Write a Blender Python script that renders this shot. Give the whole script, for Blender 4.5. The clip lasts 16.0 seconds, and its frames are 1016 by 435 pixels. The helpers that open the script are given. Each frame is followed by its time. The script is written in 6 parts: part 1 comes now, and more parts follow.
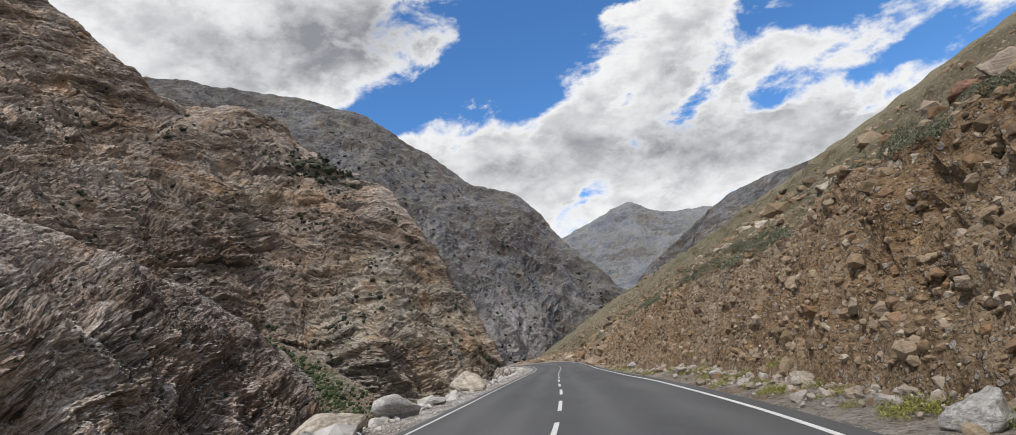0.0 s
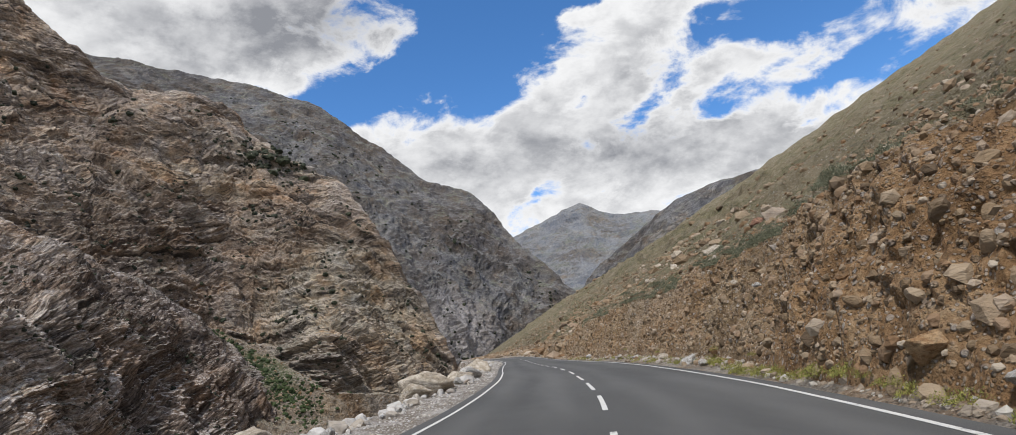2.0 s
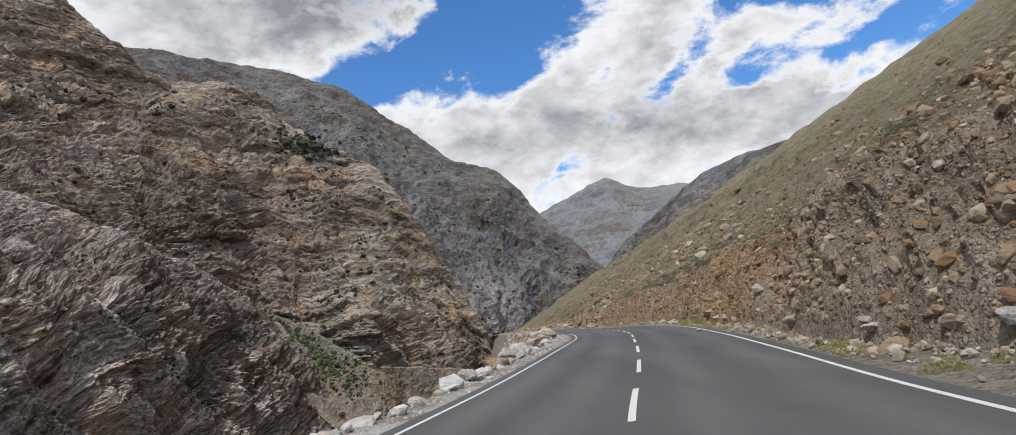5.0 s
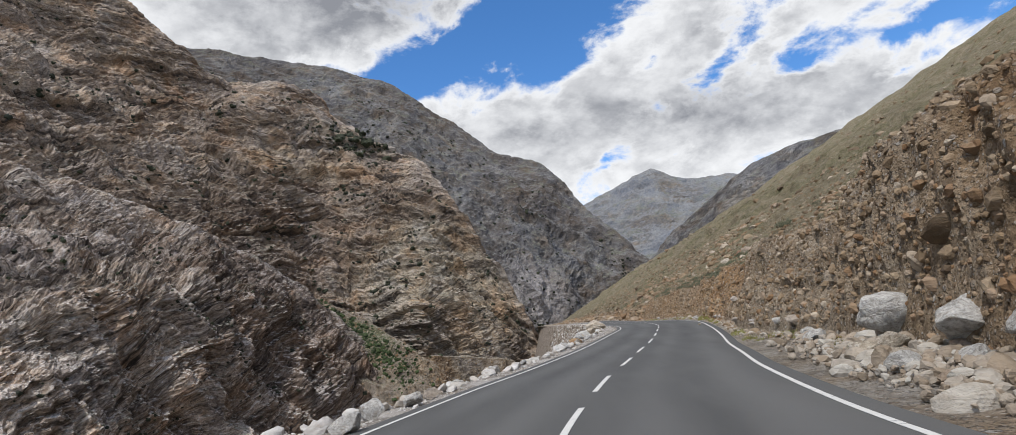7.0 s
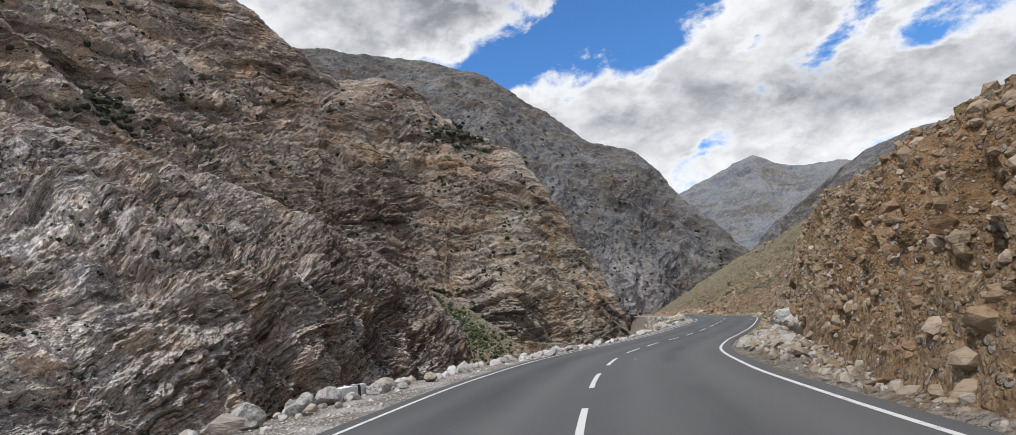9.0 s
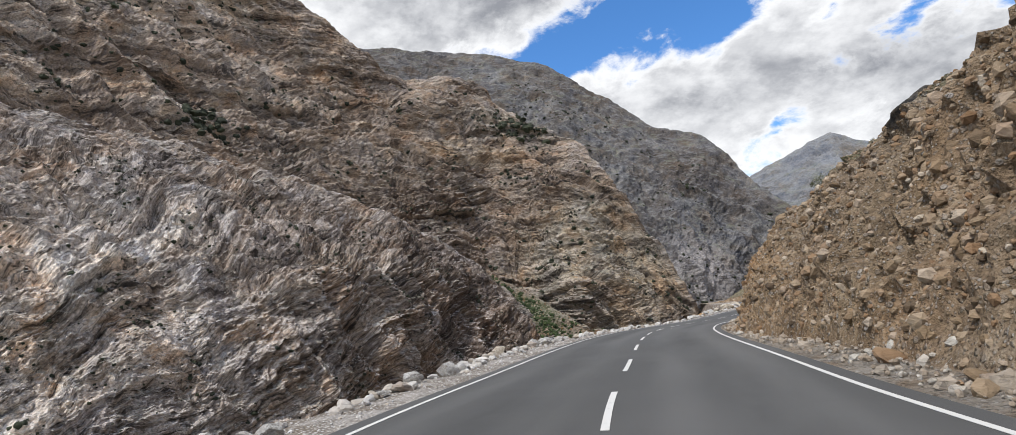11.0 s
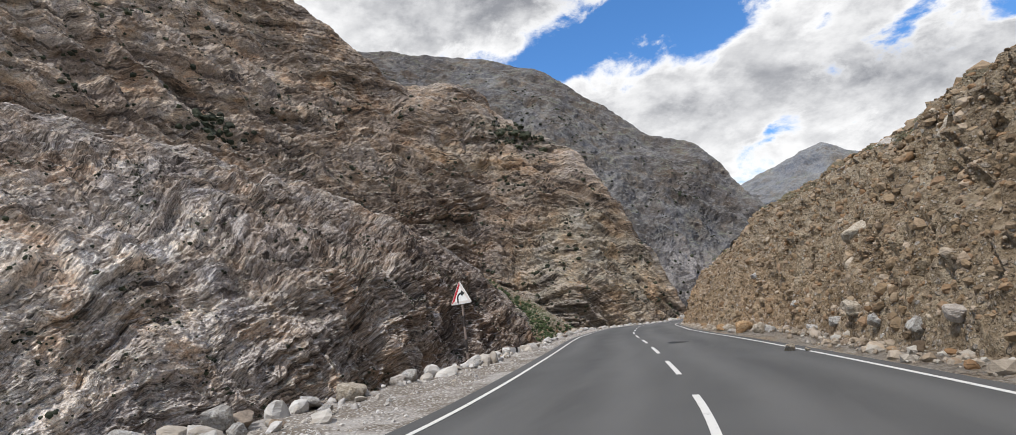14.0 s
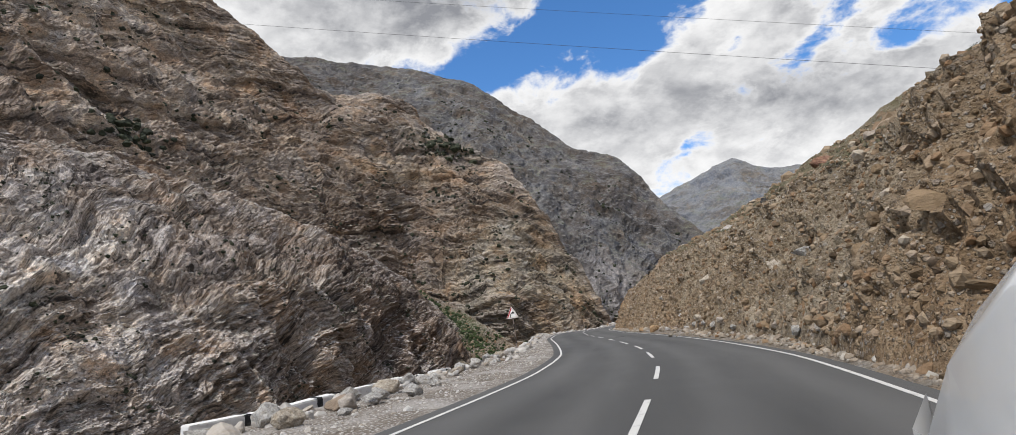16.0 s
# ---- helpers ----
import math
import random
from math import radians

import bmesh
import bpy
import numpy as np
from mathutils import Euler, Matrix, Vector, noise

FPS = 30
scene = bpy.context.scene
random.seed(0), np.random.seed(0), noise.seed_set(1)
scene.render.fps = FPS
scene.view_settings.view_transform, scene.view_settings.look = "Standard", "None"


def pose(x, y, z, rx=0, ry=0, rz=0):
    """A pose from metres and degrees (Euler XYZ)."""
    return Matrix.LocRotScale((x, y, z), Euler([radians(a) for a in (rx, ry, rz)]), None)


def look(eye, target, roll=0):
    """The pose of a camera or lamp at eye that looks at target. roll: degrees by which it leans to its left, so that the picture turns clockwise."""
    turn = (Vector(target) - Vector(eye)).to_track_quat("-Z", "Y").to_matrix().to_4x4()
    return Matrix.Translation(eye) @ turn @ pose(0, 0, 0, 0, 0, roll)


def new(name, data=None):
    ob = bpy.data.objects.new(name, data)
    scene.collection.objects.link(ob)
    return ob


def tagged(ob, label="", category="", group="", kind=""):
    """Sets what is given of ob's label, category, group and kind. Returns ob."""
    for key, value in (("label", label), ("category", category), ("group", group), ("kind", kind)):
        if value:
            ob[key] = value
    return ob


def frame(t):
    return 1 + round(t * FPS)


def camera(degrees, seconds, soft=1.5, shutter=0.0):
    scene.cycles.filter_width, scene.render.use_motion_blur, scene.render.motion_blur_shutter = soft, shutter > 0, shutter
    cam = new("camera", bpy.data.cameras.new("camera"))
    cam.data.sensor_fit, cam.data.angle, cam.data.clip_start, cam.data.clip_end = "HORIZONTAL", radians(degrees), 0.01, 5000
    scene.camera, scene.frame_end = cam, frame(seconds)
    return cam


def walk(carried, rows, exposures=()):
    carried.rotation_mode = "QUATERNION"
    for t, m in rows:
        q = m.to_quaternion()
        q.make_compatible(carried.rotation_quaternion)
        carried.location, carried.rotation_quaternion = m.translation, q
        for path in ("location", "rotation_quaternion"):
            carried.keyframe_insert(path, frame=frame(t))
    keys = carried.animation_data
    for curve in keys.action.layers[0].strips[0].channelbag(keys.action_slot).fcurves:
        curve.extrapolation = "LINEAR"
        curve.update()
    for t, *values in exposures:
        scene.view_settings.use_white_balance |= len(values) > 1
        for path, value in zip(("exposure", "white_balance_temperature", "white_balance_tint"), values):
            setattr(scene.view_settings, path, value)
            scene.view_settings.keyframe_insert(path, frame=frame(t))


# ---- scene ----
cam = camera(81.9, 16.0, soft=0.8)
PATH = [
    (0, (-1.009, -1.891, 1.159), (-1.04, 0.245, 1.689), -7.3),
    (0.5, (-1.802, -6.082, 1.167), (-1.77, -3.947, 1.696), -6.8),
    (1, (-2.76, -10.533, 1.174), (-2.666, -8.4, 1.704), -6.2),
    (1.5, (-3.807, -14.809, 1.129), (-3.676, -12.675, 1.647), -6.1),
    (2, (-4.778, -18.919, 1.091), (-4.631, -16.782, 1.59), -6.4),
    (2.5, (-5.69, -22.931, 1.027), (-5.544, -20.789, 1.507), -6.8),
    (3, (-6.516, -26.521, 0.916), (-6.389, -24.375, 1.381), -6.6),
    (3.5, (-7.242, -30.472, 0.926), (-7.139, -28.318, 1.366), -7.0),
    (4, (-8.005, -34.503, 0.881), (-7.927, -32.347, 1.31), -7.3),
    (4.2, (-8.339, -36.186, 0.848), (-8.268, -34.029, 1.275), -7.4),
    (6.3, (-10.905, -53.437, 0.989), (-10.947, -51.279, 1.41), -6.8),
    (6.5, (-11.007, -54.945, 1.032), (-11.069, -52.787, 1.452), -6.9),
    (7, (-11.253, -58.665, 1.06), (-11.378, -56.507, 1.471), -6.5),
    (7.5, (-11.331, -62.697, 1.13), (-11.54, -60.543, 1.526), -6.5),
    (8, (-11.255, -66.578, 1.129), (-11.552, -64.434, 1.527), -6.0),
    (8.5, (-11.006, -70.59, 1.104), (-11.392, -68.463, 1.509), -5.1),
    (9, (-10.468, -75.168, 1.125), (-10.936, -73.057, 1.526), -4.6),
    (9.5, (-9.812, -80.191, 1.214), (-10.337, -78.089, 1.603), -4.5),
    (10, (-9.049, -85.438, 1.205), (-9.64, -83.355, 1.592), -4.8),
    (10.2, (-8.761, -87.516, 1.207), (-9.383, -85.441, 1.593), -5.0),
    (12.3, (-6.504, -108.1, 1.304), (-7.25, -106.065, 1.68), -4.8),
    (12.5, (-6.253, -110.038, 1.251), (-6.996, -108.001, 1.625), -4.7),
    (13, (-5.639, -114.432, 1.263), (-6.376, -112.395, 1.642), -4.9),
    (13.5, (-5.104, -119.159, 1.224), (-5.828, -117.119, 1.616), -4.7),
    (14, (-4.731, -124.082, 1.175), (-5.411, -122.026, 1.565), -4.4),
    (14.5, (-4.487, -128.8, 1.242), (-5.123, -126.731, 1.634), -4.6),
    (15, (-4.431, -133.501, 1.317), (-5.005, -131.415, 1.713), -5.2),
    (15.5, (-4.6, -138.299, 1.359), (-5.096, -136.191, 1.752), -5.3),
    (16, (-4.987, -143.022, 1.398), (-5.399, -140.898, 1.801), -5.4),
]
walk(cam, [(t, look(eye, target, roll)) for t, eye, target, roll in PATH], [(0, 0.0, 6470, 10), (4, 0.03, 6390, 10), (8, 0.03, 6340, 10), (9.5, 0.10, 6330, 10), (12.5, 0.26, 6450, 10), (14, 0.18, 6480, 10), (16, 0.05, 6500, 10)])

# ---- light ----
SUN_ELEVATION, SUN_AZIMUTH = 59.0, 208.0     # degrees; azimuth clockwise from +y


def sun_and_sky():
    az, el = radians(SUN_AZIMUTH), radians(SUN_ELEVATION)
    data = bpy.data.lights.new("sun", "SUN")
    data.energy, data.angle, data.color = 3.2, radians(2.0), (1.0, 0.975, 0.94)
    lamp = new("sun", data)
    way = Vector((math.sin(az) * math.cos(el), math.cos(az) * math.cos(el), math.sin(el)))
    lamp.matrix_world = look((0, 0, 300), Vector((0, 0, 300)) - way)
    world = bpy.data.worlds.new("sky")
    scene.world = world
    world.use_nodes = True
    t = world.node_tree
    t.nodes.clear()
    N, L = t.nodes.new, t.links.new

    def m(op, a, b=None, c=None, clamp=False):
        n = N("ShaderNodeMath")
        n.operation, n.use_clamp = op, clamp
        for i, x in enumerate((a, b, c)):
            if x is None:
                continue
            if isinstance(x, (int, float)):
                n.inputs[i].default_value = x
            else:
                L(x, n.inputs[i])
        return n.outputs[0]

    def smooth(x, a, b):
        n = N("ShaderNodeMapRange")
        n.interpolation_type = "SMOOTHSTEP"
        L(x, n.inputs[0])
        n.inputs[1].default_value, n.inputs[2].default_value = a, b
        return n.outputs[0]

    sky = N("ShaderNodeTexSky")
    sky.sky_type, sky.sun_disc = "NISHITA", False
    sky.sun_elevation, sky.sun_rotation = el, az
    sky.altitude, sky.air_density, sky.dust_density, sky.ozone_density = 3000, 1.0, 0.3, 2.0
    co = N("ShaderNodeTexCoord")
    sep = N("ShaderNodeSeparateXYZ")
    L(co.outputs["Generated"], sep.inputs[0])
    x, y, z = sep.outputs
    ahead = m("MAXIMUM", y, 0.08)
    u, v = m("DIVIDE", x, ahead), m("DIVIDE", z, ahead)
    flat = N("ShaderNodeMapping")
    flat.inputs["Rotation"].default_value = (0, radians(-28), 0)
    flat.inputs["Scale"].default_value = (0.8, 1.0, 1.35)
    L(co.outputs["Generated"], flat.inputs[0])

    def noise_at(scale, detail, rough, distort=0.0, shift=0.0):
        mp = N("ShaderNodeMapping")
        mp.inputs["Location"].default_value = (shift * 0.3, 0, -shift)
        L(flat.outputs[0], mp.inputs[0])
        n = N("ShaderNodeTexNoise")
        n.inputs["Scale"].default_value, n.inputs["Detail"].default_value = scale, detail
        n.inputs["Roughness"].default_value, n.inputs["Distortion"].default_value = rough, distort
        L(mp.outputs[0], n.inputs["Vector"])
        return n.outputs[0]

    u = m("ADD", u, m("MULTIPLY", m("SUBTRACT", noise_at(5.0, 7.0, 0.62, 0.0, 3.1), 0.5), 0.20))
    v = m("ADD", v, m("MULTIPLY", m("SUBTRACT", noise_at(6.0, 7.0, 0.62, 0.0, 7.7), 0.5), 0.12))

    def blob(u0, v0, ru, rv, turn):
        c, s = math.cos(radians(turn)), math.sin(radians(turn))
        du, dv = m("SUBTRACT", u, u0), m("SUBTRACT", v, v0)
        a = m("DIVIDE", m("ADD", m("MULTIPLY", du, c), m("MULTIPLY", dv, s)), ru)
        b = m("DIVIDE", m("SUBTRACT", m("MULTIPLY", dv, c), m("MULTIPLY", du, s)), rv)
        r2 = m("ADD", m("MULTIPLY", a, a), m("MULTIPLY", b, b))
        return m("POWER", 2.718, m("MULTIPLY", r2, -1.0))

    puffs, puffs_lit = noise_at(5.2, 12.0, 0.60, 0.1), noise_at(5.2, 12.0, 0.60, 0.1, 0.035)
    cover = m("ADD", m("MULTIPLY", m("SUBTRACT", puffs, 0.5), 2.7), m("MULTIPLY", m("SUBTRACT", noise_at(12.0, 8.0, 0.62, 0.3), 0.5), 2.6))
    total = m("ADD", cover, 0.16)
    for u0, v0, ru, rv, turn, gain in CLOUDS:
        total = m("ADD", total, m("MULTIPLY", blob(u0, v0, ru, rv, turn), gain))
    mask = smooth(total, -0.20, 0.36)
    relief = smooth(m("SUBTRACT", puffs_lit, puffs), -0.13, 0.16)
    fine_lit = smooth(m("SUBTRACT", noise_at(13.0, 9.0, 0.62, 0.15, 0.05), noise_at(13.0, 9.0, 0.62, 0.15)), -0.16, 0.18)
    wool = smooth(noise_at(3.1, 9.0, 0.6, 0.3, 5.0), 0.36, 0.66)
    inside = smooth(total, 0.12, 0.75)
    thick = m("MULTIPLY", inside, m("ADD", m("MULTIPLY", relief, 0.44), m("ADD", m("MULTIPLY", fine_lit, 0.30), m("MULTIPLY", wool, 0.12))))
    for u0, v0, ru, rv, turn, gain in GREY:
        thick = m("ADD", thick, m("MULTIPLY", m("MULTIPLY", blob(u0, v0, ru, rv, turn), m("ADD", m("MULTIPLY", wool, 0.5), 0.6)), gain), clamp=True)
    ramp = N("ShaderNodeMix")
    ramp.data_type = "RGBA"
    L(thick, ramp.inputs["Factor"])
    ramp.inputs["A"].default_value, ramp.inputs["B"].default_value = (0.99, 0.99, 0.99, 1), (0.30, 0.31, 0.34, 1)
    clear, cloud, mix, out = N("ShaderNodeBackground"), N("ShaderNodeBackground"), N("ShaderNodeMixShader"), N("ShaderNodeOutputWorld")
    deep = N("ShaderNodeHueSaturation")
    deep.inputs["Saturation"].default_value = 1.22
    L(sky.outputs[0], deep.inputs["Color"])
    L(deep.outputs[0], clear.inputs[0])
    clear.inputs[1].default_value = 0.215
    L(ramp.outputs["Result"], cloud.inputs[0])
    cloud.inputs[1].default_value = 0.95
    L(mask, mix.inputs[0])
    L(clear.outputs[0], mix.inputs[1])
    L(cloud.outputs[0], mix.inputs[2])
    L(mix.outputs[0], out.inputs[0])


# clouds ahead: centre and radii across and up (tangents from +y), turn, weight; then the grey bases
CLOUDS = [
    (-0.45, 0.68, 0.34, 0.13, -8, 1.2), (0.07, 0.58, 0.10, 0.10, 20, -1.5), (-0.11, 0.51, 0.20, 0.045, 14, -1.4), (0.20, 0.68, 0.14, 0.06, 0, -1.0), (0.085, 0.60, 0.018, 0.03, -20, 1.25), (0.07, 0.55, 0.016, 0.016, 0, 1.1),
    (0.05, 0.36, 0.28, 0.08, 10, 0.75), (0.20, 0.46, 0.13, 0.06, 35, 0.7), (0.36, 0.55, 0.11, 0.045, 42, 0.6), (0.30, 0.29, 0.50, 0.05, 8, 0.7), (0.285, 0.62, 0.05, 0.025, 10, 0.9),
    (0.345, 0.405, 0.06, 0.020, 38, -0.75), (0.41, 0.46, 0.05, 0.022, 48, -0.65), (0.49, 0.565, 0.07, 0.035, 40, -0.7), (0.44, 0.395, 0.09, 0.020, 22, -0.7), (0.24, 0.438, 0.05, 0.016, 25, -0.75), (0.46, 0.49, 0.06, 0.025, 30, 0.15),
    (0.60, 0.495, 0.15, 0.028, 14, 0.5), (0.55, 0.375, 0.18, 0.05, 24, 0.35), (0.66, 0.58, 0.12, 0.03, 15, -0.7), (0.70, 0.455, 0.07, 0.016, 18, -0.7), (0.80, 0.47, 0.08, 0.03, 25, -0.7), (0.90, 0.56, 0.14, 0.022, 20, 0.25),
    (0.86, 0.40, 0.10, 0.04, 30, -0.6), (0.112, 0.262, 0.035, 0.012, 20, -0.62), (0.062, 0.294, 0.025, 0.010, 0, -0.5), (0.62, 0.36, 0.10, 0.012, 22, -0.4),
]
GREY = [(-0.29, 0.665, 0.17, 0.065, -8, 0.85), (-0.34, 0.60, 0.10, 0.03, 0, 0.3), (0.15, 0.335, 0.18, 0.042, 12, 0.46), (-0.05, 0.35, 0.11, 0.035, 5, 0.34), (0.33, 0.335, 0.12, 0.035, 10, 0.46), (0.30, 0.44, 0.10, 0.03, 30, 0.2)]
sun_and_sky()


# ---- noise and mesh helpers ----
_perm = np.random.RandomState(7).permutation(256)
_perm = np.concatenate([_perm, _perm, _perm])
_grad = np.random.RandomState(8).normal(size=(256, 3))
_grad /= np.linalg.norm(_grad, axis=1)[:, None]


def gnoise(p):
    """Gradient noise, about -1 to 1, at the points p (n, 3)."""
    i = np.floor(p).astype(np.int64)
    f = p - i
    w = f * f * f * (f * (f * 6 - 15) + 10)
    i &= 255
    out = np.zeros(len(p))
    for a in (0, 1):
        for b in (0, 1):
            for c in (0, 1):
                h = _perm[_perm[_perm[(i[:, 0] + a) & 255] + ((i[:, 1] + b) & 255)] + ((i[:, 2] + c) & 255)]
                d = ((f - (a, b, c)) * _grad[h]).sum(1)
                out += d * np.where(a, w[:, 0], 1 - w[:, 0]) * np.where(b, w[:, 1], 1 - w[:, 1]) * np.where(c, w[:, 2], 1 - w[:, 2])
    return out * 1.5


def fbm(p, octaves, gain=0.5):
    total, amp = np.zeros(len(p)), 1.0
    for k in range(octaves):
        total += amp * gnoise(p * 2.03 ** k + 17.3 * k)
        amp *= gain
    return total


def ridged(p, octaves, gain=0.5):
    total, amp = np.zeros(len(p)), 1.0
    for k in range(octaves):
        total += amp * (0.6 - 2 * np.abs(gnoise(p * 2.03 ** k + 9.1 * k)))
        amp *= gain
    return total


def grid_mesh(name, P, material, smooth=False):
    """A mesh over a grid of points P (rows, columns, 3)."""
    r, c, _ = P.shape
    k = np.arange(r * c).reshape(r, c)
    quads = np.stack([k[:-1, :-1], k[:-1, 1:], k[1:, 1:], k[1:, :-1]], -1).reshape(-1, 4)
    return raw_mesh(name, P.reshape(-1, 3), quads, material, smooth)


def raw_mesh(name, verts, faces, material, smooth=False):
    me = bpy.data.meshes.new(name)
    n, k = faces.shape
    me.vertices.add(len(verts))
    me.vertices.foreach_set("co", np.ascontiguousarray(verts, dtype=np.float32).ravel())
    me.loops.add(n * k)
    me.loops.foreach_set("vertex_index", faces.astype(np.int32).ravel())
    me.polygons.add(n)
    me.polygons.foreach_set("loop_start", np.arange(0, n * k, k, dtype=np.int32))
    me.polygons.foreach_set("use_smooth", np.full(n, smooth))
    me.materials.append(material)
    me.update(calc_edges=True)
    return me


def grid_normals(P):
    a = np.gradient(P, axis=0)
    b = np.gradient(P, axis=1)
    n = np.cross(a, b)
    return n / (np.linalg.norm(n, axis=2)[..., None] + 1e-9)


def along(points, s):
    """Places on a polyline at even parameters s (0 to 1), rounded a little."""
    pts = np.array(points, float)
    k = np.linspace(0, 1, len(pts))
    fine = np.stack([np.interp(s, k, pts[:, j]) for j in range(pts.shape[1])], -1)
    return fine


def part(name, bm, material, parent, label=""):
    me = bpy.data.meshes.new(name)
    bm.to_mesh(me)
    bm.free()
    me.materials.append(material)
    ob = new(name, me)
    ob.parent = parent
    return tagged(ob, label) if label else ob


# ---- materials ----
class Nodes:
    """Shortcuts for building one node material."""

    def __init__(self, name, roughness=0.9):
        self.mat = bpy.data.materials.new(name)
        self.mat.use_nodes = True
        self.t = self.mat.node_tree
        self.bsdf = self.t.nodes["Principled BSDF"]
        self.bsdf.inputs["Roughness"].default_value = roughness
        self.bsdf.inputs["Specular IOR Level"].default_value = 0.25
        self.co = self.t.nodes.new("ShaderNodeTexCoord").outputs["Object"]

    def put(self, socket, x):
        if isinstance(x, (int, float)):
            socket.default_value = x
        elif isinstance(x, tuple):
            socket.default_value = (*x, 1) if len(x) == 3 and socket.type == "RGBA" else x
        else:
            self.t.links.new(x, socket)

    def turn(self, scale=(1, 1, 1), rot=(0, 0, 0), loc=(0, 0, 0), co=None):
        n = self.t.nodes.new("ShaderNodeMapping")
        n.inputs["Scale"].default_value = scale
        n.inputs["Rotation"].default_value = [radians(a) for a in rot]
        n.inputs["Location"].default_value = loc
        self.put(n.inputs[0], co or self.co)
        return n.outputs[0]

    def noise(self, scale, detail=4.0, rough=0.55, distort=0.0, co=None):
        n = self.t.nodes.new("ShaderNodeTexNoise")
        for key, v in (("Scale", scale), ("Detail", detail), ("Roughness", rough), ("Distortion", distort)):
            n.inputs[key].default_value = v
        self.put(n.inputs["Vector"], co or self.co)
        return n.outputs[0]

    def voronoi(self, scale, feature="F1", co=None, out="Distance", detail=0.0):
        n = self.t.nodes.new("ShaderNodeTexVoronoi")
        n.feature = feature
        n.inputs["Scale"].default_value = scale
        n.inputs["Detail"].default_value = detail
        self.put(n.inputs["Vector"], co or self.co)
        return n.outputs[out]

    def math(self, op, a, b=0.0, clamp=False):
        n = self.t.nodes.new("ShaderNodeMath")
        n.operation, n.use_clamp = op, clamp
        self.put(n.inputs[0], a)
        self.put(n.inputs[1], b)
        return n.outputs[0]

    def step(self, x, a, b, lo=0.0, hi=1.0):
        n = self.t.nodes.new("ShaderNodeMapRange")
        n.interpolation_type = "SMOOTHSTEP"
        for i, v in enumerate((x, a, b, lo, hi)):
            self.put(n.inputs[i], v)
        return n.outputs[0]

    def mix(self, fac, a, b, mode="MIX"):
        n = self.t.nodes.new("ShaderNodeMix")
        n.data_type, n.blend_type = "RGBA", mode
        self.put(n.inputs["Factor"], fac)
        self.put(n.inputs["A"], a)
        self.put(n.inputs["B"], b)
        return n.outputs["Result"]

    def ramp(self, x, stops):
        n = self.t.nodes.new("ShaderNodeValToRGB")
        e = n.color_ramp.elements
        while len(e) < len(stops):
            e.new(0.5)
        for el, (p, c) in zip(e, stops):
            el.position, el.color = p, (*c, 1)
        self.put(n.inputs[0], x)
        return n.outputs[0]

    def near(self, centre, radii, turn=0.0):
        """1 at a place of the plan, falling to 0 at the radii."""
        mp = self.turn((1 / radii[0], 1 / radii[1], 1 / radii[2]), (0, 0, 0), tuple(-c / r for c, r in zip(centre, radii)))
        n = self.t.nodes.new("ShaderNodeVectorMath")
        n.operation = "LENGTH"
        self.put(n.inputs[0], mp)
        return self.step(n.outputs["Value"], 1.0, 0.3)

    def up(self):
        g = self.t.nodes.new("ShaderNodeNewGeometry")
        s = self.t.nodes.new("ShaderNodeSeparateXYZ")
        self.put(s.inputs[0], g.outputs["Normal"])
        return s.outputs[2]

    def height(self):
        s = self.t.nodes.new("ShaderNodeSeparateXYZ")
        self.put(s.inputs[0], self.co)
        return s.outputs

    def field(self, name):
        a = self.t.nodes.new("ShaderNodeAttribute")
        a.attribute_name = name
        return a.outputs["Fac"]

    def random(self, island=False):
        if island:
            return self.t.nodes.new("ShaderNodeNewGeometry").outputs["Random Per Island"]
        return self.t.nodes.new("ShaderNodeObjectInfo").outputs["Random"]

    def finish(self, colour, bump=None, strength=0.6, distance=0.1, rough=None):
        self.put(self.bsdf.inputs["Base Color"], colour)
        if bump is not None:
            b = self.t.nodes.new("ShaderNodeBump")
            b.inputs["Strength"].default_value, b.inputs["Distance"].default_value = strength, distance
            self.put(b.inputs["Height"], bump)
            self.t.links.new(b.outputs[0], self.bsdf.inputs["Normal"])
        if rough is not None:
            self.put(self.bsdf.inputs["Roughness"], rough)
        return self.mat


